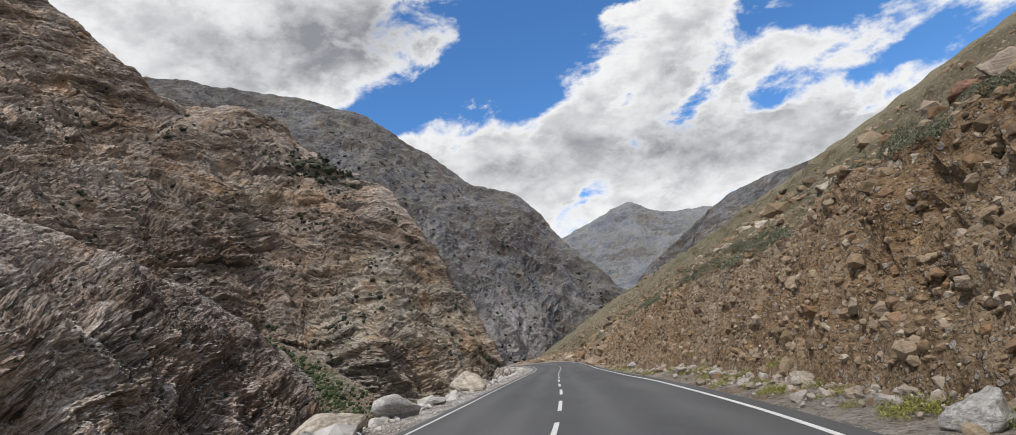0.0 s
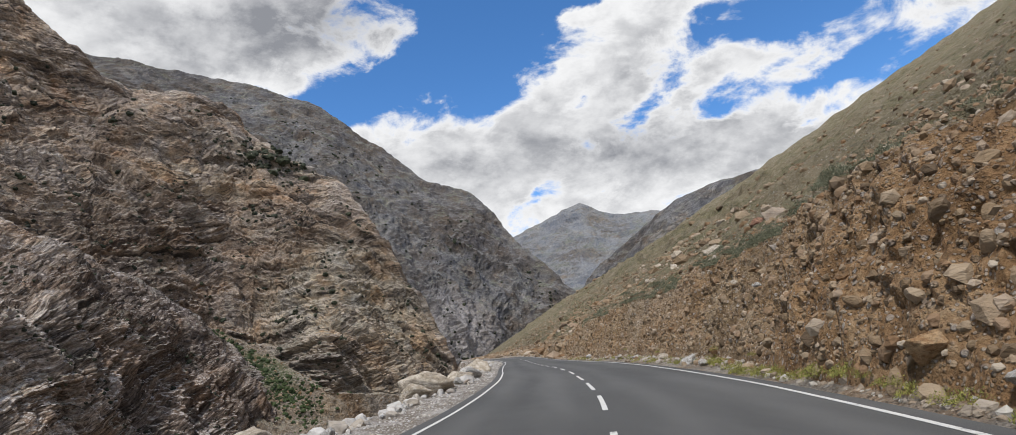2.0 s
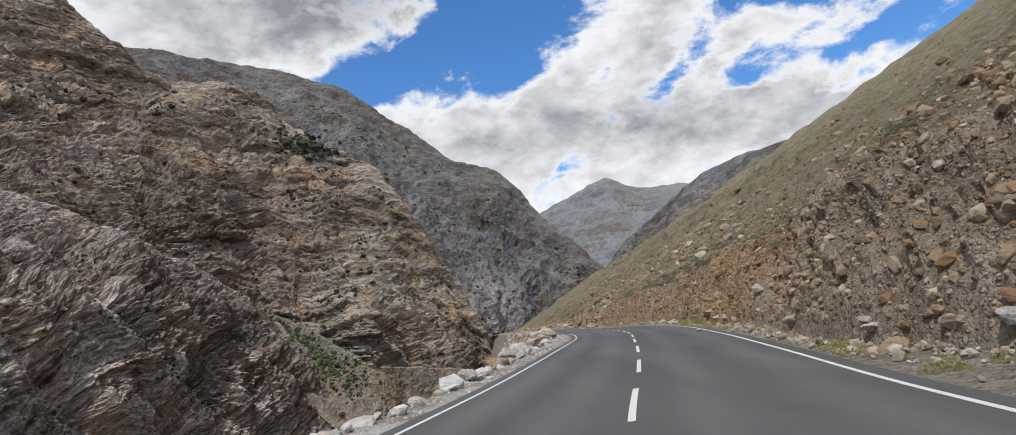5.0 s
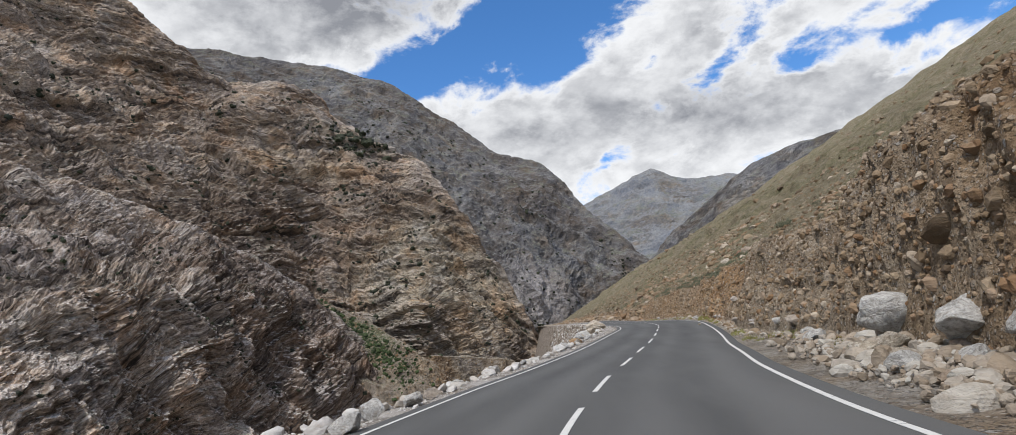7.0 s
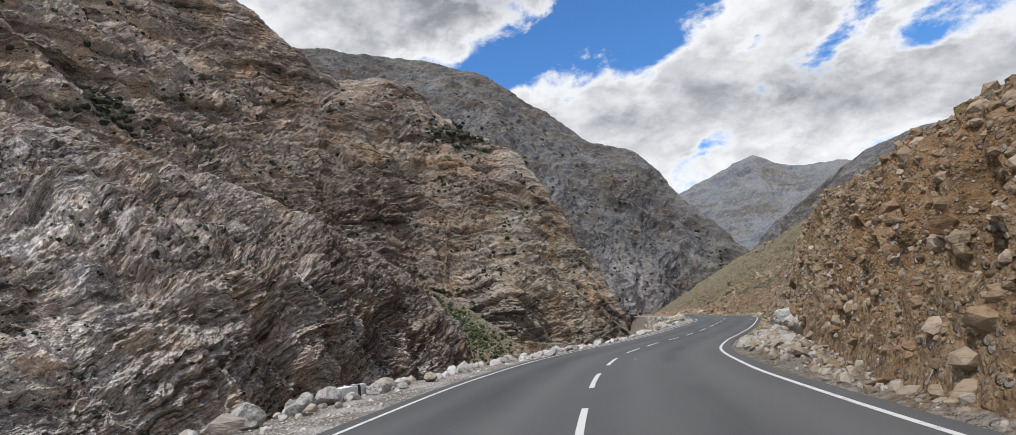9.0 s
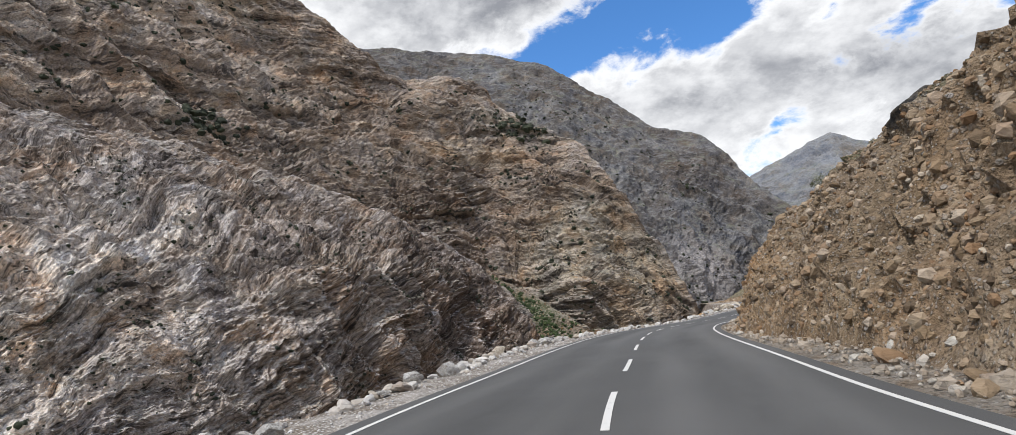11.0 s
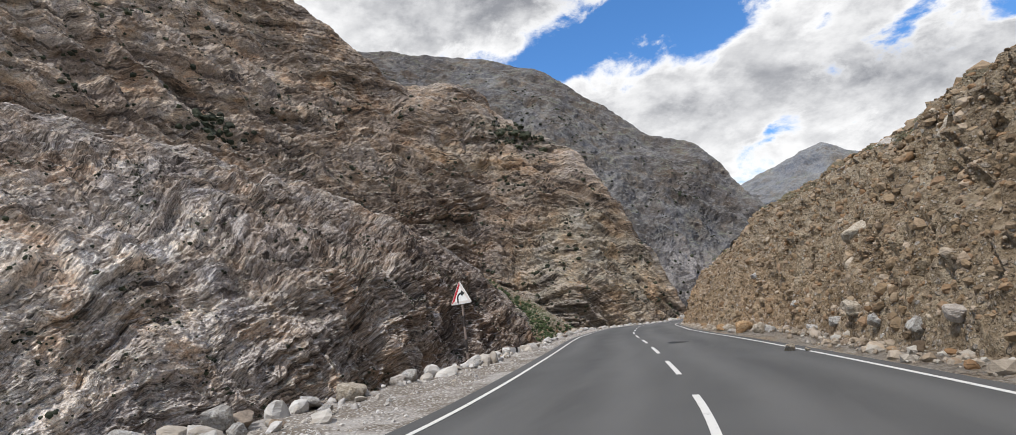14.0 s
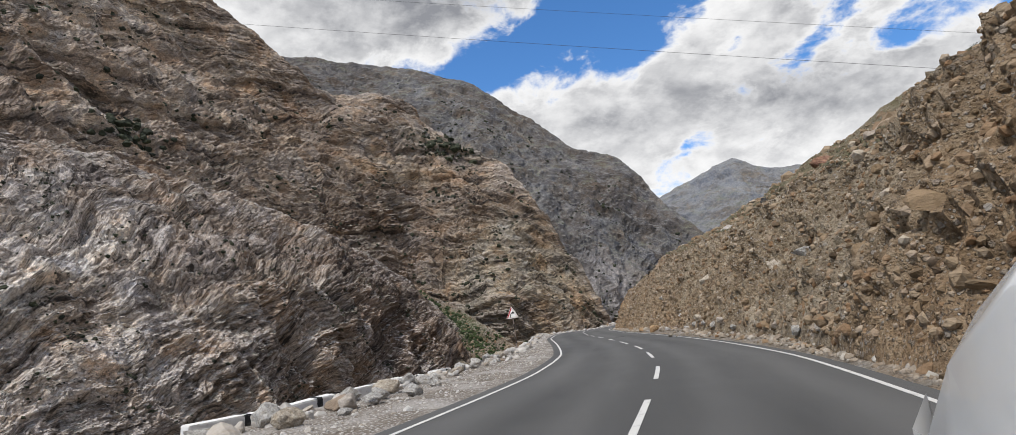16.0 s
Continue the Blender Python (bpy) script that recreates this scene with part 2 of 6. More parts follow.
def cliff_material(name, dark, mid, tan, pale, lean, size=1.0, green=0.25, patches=(), fold=60.0, stretch=0.16, crack=0.6, gritty=0.7):
    """Folded, layered rock: bands along the leaning layers, broken by cracks, with scree and thin plants on the flatter parts."""
    n = Nodes(name, 0.95)
    x, y, z = n.height()
    level = n.math("ADD", n.math("MULTIPLY", z, lean[2]), n.math("ADD", n.math("MULTIPLY", x, lean[0]), n.math("MULTIPLY", y, lean[1])))
    level = n.math("ADD", level, n.math("MULTIPLY", n.noise(0.009 / size, 4, 0.5), fold * size))
    s = n.t.nodes.new("ShaderNodeCombineXYZ")
    n.put(s.inputs[0], n.math("MULTIPLY", x, stretch))
    n.put(s.inputs[1], n.math("MULTIPLY", y, stretch))
    n.put(s.inputs[2], level)
    lay = s.outputs[0]
    bands = n.noise(0.10 / size, 8, 0.74, 0.3, lay)
    fine = n.noise(0.36 / size, 7, 0.78, 0.5, lay)
    big = n.noise(0.011 / size, 5, 0.6, 0.6)
    medium = n.noise(0.05 / size, 7, 0.7, 0.4)
    grain = n.noise(0.55 / size, 6, 0.75)
    cracks = n.voronoi(0.13 / size, "DISTANCE_TO_EDGE", lay)
    tone = n.math("ADD", n.math("MULTIPLY", bands, 0.45), n.math("ADD", n.math("MULTIPLY", medium, 0.2), n.math("MULTIPLY", fine, 0.35)))
    colour = n.ramp(tone, [(0.40, dark), (0.465, mid), (0.53, tan), (0.60, pale)])
    rust = tuple(a * b for a, b in zip(tan, (1.0, 0.86, 0.72)))
    colour = n.mix(n.step(big, 0.45, 0.62, 0.0, 0.75), colour, n.ramp(fine, [(0.34, dark), (0.5, tuple(0.8 * c for c in rust)), (0.66, rust)]))
    bare = n.noise(0.016 / size, 5, 0.65, 0.8, n.turn(loc=(31, 7, 3)))
    colour = n.mix(n.step(bare, 0.54, 0.63, 0.0, 0.8), colour, n.ramp(fine, [(0.34, tuple(0.4 * c for c in pale)), (0.56, pale)]))
    hue = n.noise(0.028 / size, 5, 0.65, 0.6, n.turn(loc=(11, 2, 40)))
    colour = n.mix(0.8, colour, n.ramp(hue, [(0.36, (0.88, 0.90, 0.97)), (0.46, (0.98, 0.99, 1.0)), (0.56, (1.04, 0.98, 0.88)), (0.66, (1.10, 0.90, 0.70))]), "MULTIPLY")
    macro = n.noise(0.0055 / size, 4, 0.6, 0.7, n.turn(loc=(3, 19, 8)))
    colour = n.mix(0.85, colour, n.ramp(macro, [(0.34, (0.66, 0.61, 0.58)), (0.46, (0.9, 0.86, 0.83)), (0.56, (1.05, 1.04, 1.02)), (0.66, (1.25, 1.25, 1.25))]), "MULTIPLY")
    for centre, radii, low, high, amount in patches:
        share = n.math("MULTIPLY", n.math("MULTIPLY", n.near(centre, radii), n.step(medium, 0.30, 0.45, 0.35, 1.0)), amount)
        colour = n.mix(share, colour, n.ramp(fine, [(0.36, low), (0.6, high)]))
    flatness = n.step(n.up(), 0.55, 0.85)
    scree = n.mix(n.step(grain, 0.35, 0.65), tuple(0.7 * c for c in tan), tuple(0.85 * c for c in pale))
    colour = n.mix(n.math("MULTIPLY", flatness, 0.75), colour, scree)
    plants = n.math("MULTIPLY", n.step(n.noise(0.03 / size, 6, 0.7), 0.5, 0.62), n.math("MULTIPLY", n.step(n.up(), 0.4, 0.75), green))
    colour = n.mix(plants, colour, (0.13, 0.135, 0.08))
    colour = n.mix(n.step(cracks, 0.0, 0.08, crack, 0.0), colour, tuple(0.5 * c for c in dark))
    colour = n.mix(gritty, colour, n.ramp(grain, [(0.38, (0.36, 0.35, 0.34)), (0.5, (0.95, 0.95, 0.95)), (0.62, (1.35, 1.35, 1.35))]), "MULTIPLY")
    bump = n.math("ADD", n.math("ADD", n.math("MULTIPLY", fine, 0.45), n.math("MULTIPLY", medium, 1.2)), n.math("ADD", n.math("MULTIPLY", grain, 0.8), n.math("MULTIPLY", n.step(cracks, 0, 0.2), 0.66 * crack)))
    return n.finish(colour, bump, 0.6, 3.0 * size)


def bedded_rock(name, dark, mid, tan, pale, stretch, zones=(), streak=0.45, green=0.4, banded=0.4):
    """Bedded rock face: every bed along the face keeps its own tone; weathered blotches, talus and thin plants lie over
    them. Dark lines are painted in for seams and for the shade under ledges.
    """
    n = Nodes(name, 0.95)
    x, y, z = n.height()
    s = n.t.nodes.new("ShaderNodeCombineXYZ")
    n.put(s.inputs[0], n.math("MULTIPLY", x, stretch))
    n.put(s.inputs[1], n.math("MULTIPLY", y, stretch))
    n.put(s.inputs[2], n.field("bed"))
    lay = s.outputs[0]
    thick = n.noise(0.05, 6, 0.7, 0.2, lay)
    thin = n.noise(0.26, 7, 0.74, 0.3, lay)
    hair = n.noise(0.9, 4, 0.7, 0.4, lay)
    blotch = n.noise(0.022, 7, 0.68, 0.6)
    knobs = n.noise(0.13, 6, 0.7, 0.4)
    grain = n.noise(0.55, 6, 0.75)
    tone = n.math("ADD", n.math("MULTIPLY", thick, 0.5 * streak), n.math("ADD", n.math("MULTIPLY", thin, 0.9 * streak), n.math("ADD", n.math("MULTIPLY", hair, 0.6 * streak), n.math("MULTIPLY", n.math("ADD", n.math("MULTIPLY", blotch, 0.6), n.math("MULTIPLY", knobs, 0.4)), 1 - 2.0 * streak))))
    colour = n.ramp(tone, [(0.425, dark), (0.472, mid), (0.52, tan), (0.58, pale)])
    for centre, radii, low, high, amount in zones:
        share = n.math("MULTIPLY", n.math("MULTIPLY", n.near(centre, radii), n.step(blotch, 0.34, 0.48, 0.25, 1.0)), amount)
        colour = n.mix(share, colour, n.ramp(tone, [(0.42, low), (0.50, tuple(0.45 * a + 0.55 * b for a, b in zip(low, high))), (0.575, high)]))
    hue = n.noise(0.02, 6, 0.68, 0.7, n.turn(loc=(11, 2, 40)))
    colour = n.mix(0.9, colour, n.ramp(hue, [(0.34, (0.86, 0.90, 1.0)), (0.45, (0.97, 0.98, 1.0)), (0.55, (1.03, 0.97, 0.90)), (0.66, (1.12, 0.91, 0.73))]), "MULTIPLY")
    strip = n.t.nodes.new("ShaderNodeCombineXYZ")
    n.put(strip.inputs[0], n.math("MULTIPLY", x, 0.02))
    n.put(strip.inputs[1], n.math("MULTIPLY", y, 0.02))
    n.put(strip.inputs[2], n.field("bed"))
    colour = n.mix(banded, colour, n.ramp(n.noise(0.085, 4, 0.65, 0.0, strip.outputs[0]), [(0.38, (0.5, 0.46, 0.43)), (0.46, (0.9, 0.86, 0.82)), (0.54, (1.06, 1.05, 1.02)), (0.62, (1.32, 1.27, 1.2))]), "MULTIPLY")
    macro = n.noise(0.008, 5, 0.62, 0.8, n.turn(loc=(3, 19, 8)))
    colour = n.mix(0.9, colour, n.ramp(macro, [(0.34, (0.62, 0.57, 0.54)), (0.46, (0.88, 0.84, 0.81)), (0.56, (1.05, 1.04, 1.02)), (0.66, (1.3, 1.3, 1.3))]), "MULTIPLY")
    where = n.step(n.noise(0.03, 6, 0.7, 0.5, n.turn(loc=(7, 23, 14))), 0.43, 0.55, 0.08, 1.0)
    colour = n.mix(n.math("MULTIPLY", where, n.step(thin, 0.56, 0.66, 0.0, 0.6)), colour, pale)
    # dark seams, which also paint the shade below ledges and in crevices
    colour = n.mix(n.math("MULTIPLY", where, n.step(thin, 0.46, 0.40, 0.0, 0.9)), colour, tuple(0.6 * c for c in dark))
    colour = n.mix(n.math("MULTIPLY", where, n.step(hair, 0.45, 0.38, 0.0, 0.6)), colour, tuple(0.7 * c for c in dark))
    talus = n.mix(n.step(grain, 0.35, 0.65), tuple(0.75 * c for c in tan), tuple(0.9 * c for c in pale))
    colour = n.mix(n.math("MULTIPLY", n.step(n.up(), 0.58, 0.85), 0.75), colour, talus)
    plants = n.math("MULTIPLY", n.step(n.noise(0.035, 6, 0.7), 0.48, 0.6), n.math("MULTIPLY", n.step(n.up(), 0.4, 0.75), green))
    colour = n.mix(plants, colour, (0.13, 0.135, 0.085))
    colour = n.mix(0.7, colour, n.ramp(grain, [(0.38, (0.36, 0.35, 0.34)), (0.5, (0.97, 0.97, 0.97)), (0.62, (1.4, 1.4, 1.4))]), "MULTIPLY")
    bump = n.math("ADD", n.math("ADD", n.math("MULTIPLY", thin, 1.0), n.math("MULTIPLY", hair, 0.35)), n.math("ADD", n.math("MULTIPLY", grain, 0.4), n.math("MULTIPLY", knobs, 0.8)))
    return n.finish(colour, bump, 0.75, 3.2)


def soil_material():
    """Cut bank and hillside: stony brown earth, ochre below, thin grass higher up."""
    n = Nodes("stony_earth", 0.97)
    big = n.noise(0.05, 5, 0.6, 0.4)
    mid = n.noise(0.6, 6, 0.65)
    fine = n.noise(6.0, 6, 0.7)
    peb = n.voronoi(5.5, out="Color")
    pebd = n.voronoi(5.5)
    grain = n.math("ADD", n.math("MULTIPLY", mid, 0.5), n.math("MULTIPLY", fine, 0.5))
    earth = n.ramp(grain, [(0.36, (0.075, 0.048, 0.026)), (0.45, (0.20, 0.132, 0.072)), (0.54, (0.32, 0.225, 0.132)), (0.66, (0.45, 0.36, 0.25))])
    ochre = n.ramp(grain, [(0.36, (0.10, 0.055, 0.025)), (0.5, (0.31, 0.18, 0.085)), (0.64, (0.46, 0.31, 0.175))])
    colour = n.mix(n.step(big, 0.42, 0.60), earth, ochre)
    x, y, z = n.height()
    grey = n.step(n.noise(0.03, 4, 0.55, 0.4, n.turn(loc=(5, 9, 1))), 0.48, 0.62, 0.0, 0.7)
    colour = n.mix(grey, colour, n.ramp(grain, [(0.34, (0.12, 0.095, 0.068)), (0.5, (0.29, 0.235, 0.17)), (0.66, (0.47, 0.41, 0.33))]))
    colour = n.mix(n.math("MULTIPLY", n.near((2, -112, 4), (16, 34, 12)), 0.7), colour, n.ramp(grain, [(0.37, (0.085, 0.062, 0.04)), (0.46, (0.23, 0.178, 0.118)), (0.55, (0.37, 0.305, 0.215)), (0.66, (0.52, 0.45, 0.35))]))
    above = n.field("above")
    turf = n.math("ADD", n.math("MULTIPLY", fine, 0.3), n.math("ADD", n.math("MULTIPLY", mid, 0.35), n.math("MULTIPLY", n.noise(0.14, 7, 0.7, 0.4), 0.35)))
    slope = n.ramp(turf, [(0.38, (0.075, 0.062, 0.036)), (0.48, (0.165, 0.138, 0.085)), (0.56, (0.235, 0.195, 0.128)), (0.64, (0.33, 0.285, 0.205))])
    sward = n.ramp(turf, [(0.38, (0.055, 0.054, 0.026)), (0.5, (0.135, 0.123, 0.066)), (0.62, (0.25, 0.215, 0.135))])
    slope = n.mix(n.step(n.noise(0.05, 6, 0.7, 0.6), 0.42, 0.58), slope, sward)
    colour = n.mix(n.math("MULTIPLY", n.step(n.math("ADD", above, n.math("MULTIPLY", n.math("SUBTRACT", mid, 0.5), 0.9)), 0.35, 0.65), 0.95), colour, slope)
    apron = n.math("MULTIPLY", n.step(above, -0.02, -0.25), n.step(n.noise(0.5, 5, 0.65), 0.36, 0.56, 0.35, 1.0))
    colour = n.mix(apron, colour, n.ramp(grain, [(0.36, (0.15, 0.125, 0.098)), (0.5, (0.30, 0.262, 0.215)), (0.64, (0.47, 0.43, 0.375))]))
    stones = n.step(pebd, 0.42, 0.30)
    bw = n.t.nodes.new("ShaderNodeSeparateColor")
    n.put(bw.inputs[0], peb)
    pick = n.math("MULTIPLY", stones, n.step(bw.outputs[0], 0.55, 0.6))
    colour = n.mix(n.math("MULTIPLY", pick, 0.7), colour, n.ramp(bw.outputs[1], [(0.0, (0.2, 0.15, 0.1)), (0.6, (0.36, 0.30, 0.24)), (1.0, (0.5, 0.47, 0.43))]))
    grit = n.t.nodes.new("ShaderNodeSeparateColor")
    n.put(grit.inputs[0], n.voronoi(15.0, out="Color"))
    gritd = n.voronoi(15.0)
    chip = n.math("MULTIPLY", n.step(gritd, 0.5, 0.3), n.step(grit.outputs[0], 0.35, 0.45))
    colour = n.mix(n.math("MULTIPLY", chip, n.step(above, 1.0, 0.3, 0.2, 0.65)), colour, n.ramp(grit.outputs[1], [(0.0, (0.09, 0.06, 0.04)), (0.35, (0.25, 0.18, 0.115)), (0.7, (0.4, 0.33, 0.255)), (1.0, (0.56, 0.52, 0.47))]))
    bump = n.math("ADD", n.math("ADD", n.math("MULTIPLY", fine, 0.5), mid), n.math("ADD", n.math("MULTIPLY", pick, 0.25), n.math("MULTIPLY", chip, 0.16)))
    return n.finish(colour, bump, 1.0, 0.5)


def gravel_material():
    n = Nodes("grey_gravel", 0.95)
    d = n.voronoi(16.0)
    c = n.t.nodes.new("ShaderNodeSeparateColor")
    n.put(c.inputs[0], n.voronoi(16.0, out="Color"))
    patch = n.noise(0.7, 5, 0.6)
    colour = n.ramp(c.outputs[0], [(0.0, (0.20, 0.175, 0.15)), (0.5, (0.33, 0.30, 0.265)), (1.0, (0.5, 0.48, 0.45))])
    colour = n.mix(n.step(d, 0.25, 0.55), colour, (0.15, 0.125, 0.10))
    colour = n.mix(n.step(patch, 0.45, 0.65, 0.0, 0.6), colour, (0.40, 0.375, 0.345))
    slope = n.noise(0.8, 7, 0.7)
    colour = n.mix(n.step(n.up(), 0.92, 0.76), colour, n.ramp(slope, [(0.36, (0.07, 0.055, 0.041)), (0.5, (0.19, 0.152, 0.117)), (0.64, (0.38, 0.33, 0.28))]))
    return n.finish(colour, n.math("SUBTRACT", n.math("MULTIPLY", patch, 2.0), d), 0.8, 0.05)


def asphalt_material():
    n = Nodes("asphalt", 0.85)
    fine = n.noise(90.0, 3, 0.7)
    worn = n.noise(0.35, 5, 0.6, 0.3, n.turn((1.0, 0.12, 1.0)))
    patch = n.noise(0.15, 4, 0.6)
    colour = n.ramp(n.math("ADD", n.math("MULTIPLY", worn, 0.65), n.math("MULTIPLY", fine, 0.35)), [(0.3, (0.054, 0.053, 0.051)), (0.5, (0.078, 0.076, 0.073)), (0.7, (0.116, 0.112, 0.106))])
    colour = n.mix(n.step(patch, 0.45, 0.65, 0, 0.5), colour, (0.092, 0.09, 0.087))
    lane = n.math("ABSOLUTE", n.math("SUBTRACT", n.math("ABSOLUTE", n.math("ADD", n.field("across"), n.math("MULTIPLY", n.math("SUBTRACT", patch, 0.5), 0.8))), 1.75))
    polished = n.math("MULTIPLY", n.step(n.math("ABSOLUTE", n.math("SUBTRACT", lane, 0.85)), 0.55, 0.05), n.step(worn, 0.3, 0.6, 0.3, 1.0))
    colour = n.mix(n.math("MULTIPLY", polished, 0.55), colour, (0.115, 0.112, 0.107))
    oil = n.math("MULTIPLY", n.step(lane, 0.4, 0.05), n.step(n.noise(0.6, 5, 0.65, 0.4, n.turn((1.0, 0.2, 1.0))), 0.42, 0.62))
    colour = n.mix(n.math("MULTIPLY", oil, 0.4), colour, (0.045, 0.044, 0.043))
    return n.finish(colour, fine, 0.25, 0.01)


def paint_material():
    n = Nodes("road_paint", 0.7)
    worn = n.noise(5.0, 6, 0.75)
    return n.finish(n.mix(n.step(worn, 0.55, 0.72), (0.56, 0.545, 0.51), (0.20, 0.195, 0.185)), worn, 0.2, 0.005)


def stone_material(name, shades, island=True):
    """Loose stones; each one takes its own shade."""
    n = Nodes(name, 0.9)
    r = n.random(island)
    k = len(shades)
    body = n.ramp(r, [(i / (k - 1), c) for i, c in enumerate(shades)])
    tone = n.noise(2.2, 6, 0.7, 0.4)
    veins = n.noise(5.0, 4, 0.6, 0.5, n.turn((0.3, 0.5, 2.0), (30, 20, 0)))
    body = n.mix(0.75, body, n.ramp(tone, [(0.28, (0.40, 0.37, 0.33)), (0.5, (0.85, 0.84, 0.82)), (0.75, (1.15, 1.12, 1.08))]), "MULTIPLY")
    body = n.mix(n.step(veins, 0.56, 0.7, 0, 0.35), body, (0.25, 0.19, 0.13))
    return n.finish(body, n.math("ADD", tone, n.math("MULTIPLY", veins, 0.5)), 0.7, 0.12)


GREEN = ((0.03, 0.045, 0.018), (0.09, 0.12, 0.05))
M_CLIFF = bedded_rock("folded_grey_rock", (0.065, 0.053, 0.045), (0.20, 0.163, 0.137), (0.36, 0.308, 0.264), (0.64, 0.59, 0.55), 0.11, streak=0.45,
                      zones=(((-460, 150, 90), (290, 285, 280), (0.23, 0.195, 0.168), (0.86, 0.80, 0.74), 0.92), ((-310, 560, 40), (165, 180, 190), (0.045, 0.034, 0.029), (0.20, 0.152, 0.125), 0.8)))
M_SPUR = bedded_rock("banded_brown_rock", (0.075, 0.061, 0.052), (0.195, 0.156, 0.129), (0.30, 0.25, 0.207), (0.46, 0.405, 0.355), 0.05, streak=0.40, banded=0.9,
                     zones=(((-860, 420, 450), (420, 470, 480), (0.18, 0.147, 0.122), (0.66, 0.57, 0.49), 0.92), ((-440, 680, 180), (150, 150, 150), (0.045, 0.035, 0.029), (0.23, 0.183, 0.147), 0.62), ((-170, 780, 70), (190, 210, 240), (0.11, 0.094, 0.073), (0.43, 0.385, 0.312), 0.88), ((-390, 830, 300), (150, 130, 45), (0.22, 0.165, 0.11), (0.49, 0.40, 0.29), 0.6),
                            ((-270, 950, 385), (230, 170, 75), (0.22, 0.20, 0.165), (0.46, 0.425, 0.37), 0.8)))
M_SCREE = cliff_material("tan_scree", (0.13, 0.108, 0.083), (0.20, 0.168, 0.13), (0.26, 0.22, 0.172), (0.36, 0.315, 0.26), (0.1, 0.1, 0.9), 0.8, 0.3, stretch=0.7, crack=0.1, gritty=0.9,
                         patches=(((-255, 668, 20), (75, 34, 60), *GREEN, 0.9),))
M_RIDGE = cliff_material("grey_rock", (0.055, 0.053, 0.056), (0.092, 0.089, 0.092), (0.135, 0.13, 0.13), (0.25, 0.24, 0.232), (-0.3, 0.1, 0.9), 2.0, 0.5, stretch=0.6, crack=0.12, gritty=0.5,
                         patches=(((-45, 1660, 100), (170, 260, 170), (0.16, 0.146, 0.14), (0.47, 0.43, 0.405), 0.9),))
# blue cast and weak grit put the distance haze into the peak's base colour
M_PEAK = cliff_material("hazed_grey_rock", (0.115, 0.13, 0.16), (0.165, 0.177, 0.20), (0.215, 0.223, 0.235), (0.28, 0.283, 0.285), (0.2, 0.1, 0.9), 6.0, 0.5, stretch=0.9, crack=0.0, gritty=0.25)
M_SOIL, M_GRAVEL, M_ASPHALT, M_PAINT = soil_material(), gravel_material(), asphalt_material(), paint_material()
M_STONE = stone_material("hill_stone", [(0.10, 0.07, 0.045), (0.25, 0.175, 0.105), (0.33, 0.255, 0.175), (0.23, 0.135, 0.07), (0.46, 0.39, 0.305)])
M_PALE = stone_material("pale_stone", [(0.45, 0.42, 0.39), (0.56, 0.54, 0.51), (0.40, 0.35, 0.29), (0.62, 0.60, 0.58)])
M_BOULDER = stone_material("boulder_stone", [(0.34, 0.28, 0.22), (0.46, 0.42, 0.38), (0.30, 0.22, 0.15), (0.52, 0.49, 0.46)], island=False)

# ---- road plan: y, middle line's x, road's height ----
ROAD = [(-300, -20.0, 0.6), (-200, -11.0, 0.4), (-165, -7.6, 0.25), (-143, -5.75, 0.19), (-136, -5.12, 0.15), (-131, -4.72, 0.12), (-127, -4.5, 0.1), (-122, -4.62, 0.06), (-117, -4.9, 0.03), (-112, -5.55, 0.04), (-105, -6.6, 0.05), (-100, -7.4, 0.05), (-93.8, -8.45, 0.03), (-87, -9.5, 0.02),
        (-80, -10.2, -0.01), (-74, -10.85, -0.04), (-68, -11.4, -0.08), (-62, -11.75, -0.11), (-56, -11.68, -0.16), (-52.4, -11.45, -0.2), (-49.5, -11.05, -0.23), (-44, -10.1, -0.27), (-41, -9.4, -0.29), (-35, -8.15, -0.33), (-30, -6.95, -0.28), (-27, -6.3, -0.24), (-22, -5.25, -0.16),
        (-18, -4.5, -0.11), (-12, -3.35, -0.05), (-8.4, -2.75, -0.03), (-5.8, -2.3, -0.03), (0, -1.6, -0.02), (8, -0.85, 0.0), (13, -0.55, 0.0), (20, -0.22, 0.0), (28, 0.0, -0.05), (50, 0.85, -0.12), (70, 1.9, -0.15),
        (85, 2.4, -0.1), (98, 2.0, 0.1), (110, 1.0, 0.3), (122, -0.6, 0.4), (134, -2.6, 0.4), (146, -5.0, 0.4)]
_ry = np.array([r[0] for r in ROAD], float)
_fine = np.linspace(-300, 146, 1785)


def _smoothed(column, width):
    v = np.interp(_fine, _ry, [r[column] for r in ROAD])
    k = np.hanning(width)
    k /= k.sum()
    return np.convolve(np.pad(v, width // 2, mode="edge"), k, "valid")[:len(_fine)]


_rx, _rz = _smoothed(1, 29), _smoothed(2, 49)


def road_x(y):
    return np.interp(y, _fine, _rx)


def road_z(y):
    return np.interp(y, _fine, _rz)


def road_side(y):
    """Cosine of the road's turn at y: metres across the road for a metre along x."""
    return np.cos(np.arctan((road_x(y + 0.5) - road_x(y - 0.5))))


HALF = 3.32         # middle to an edge line
PAVED = 3.68        # middle to the asphalt's edge


def offset(y, d):
    """x at d metres to the right of the middle line."""
    return road_x(y) + d / road_side(y)

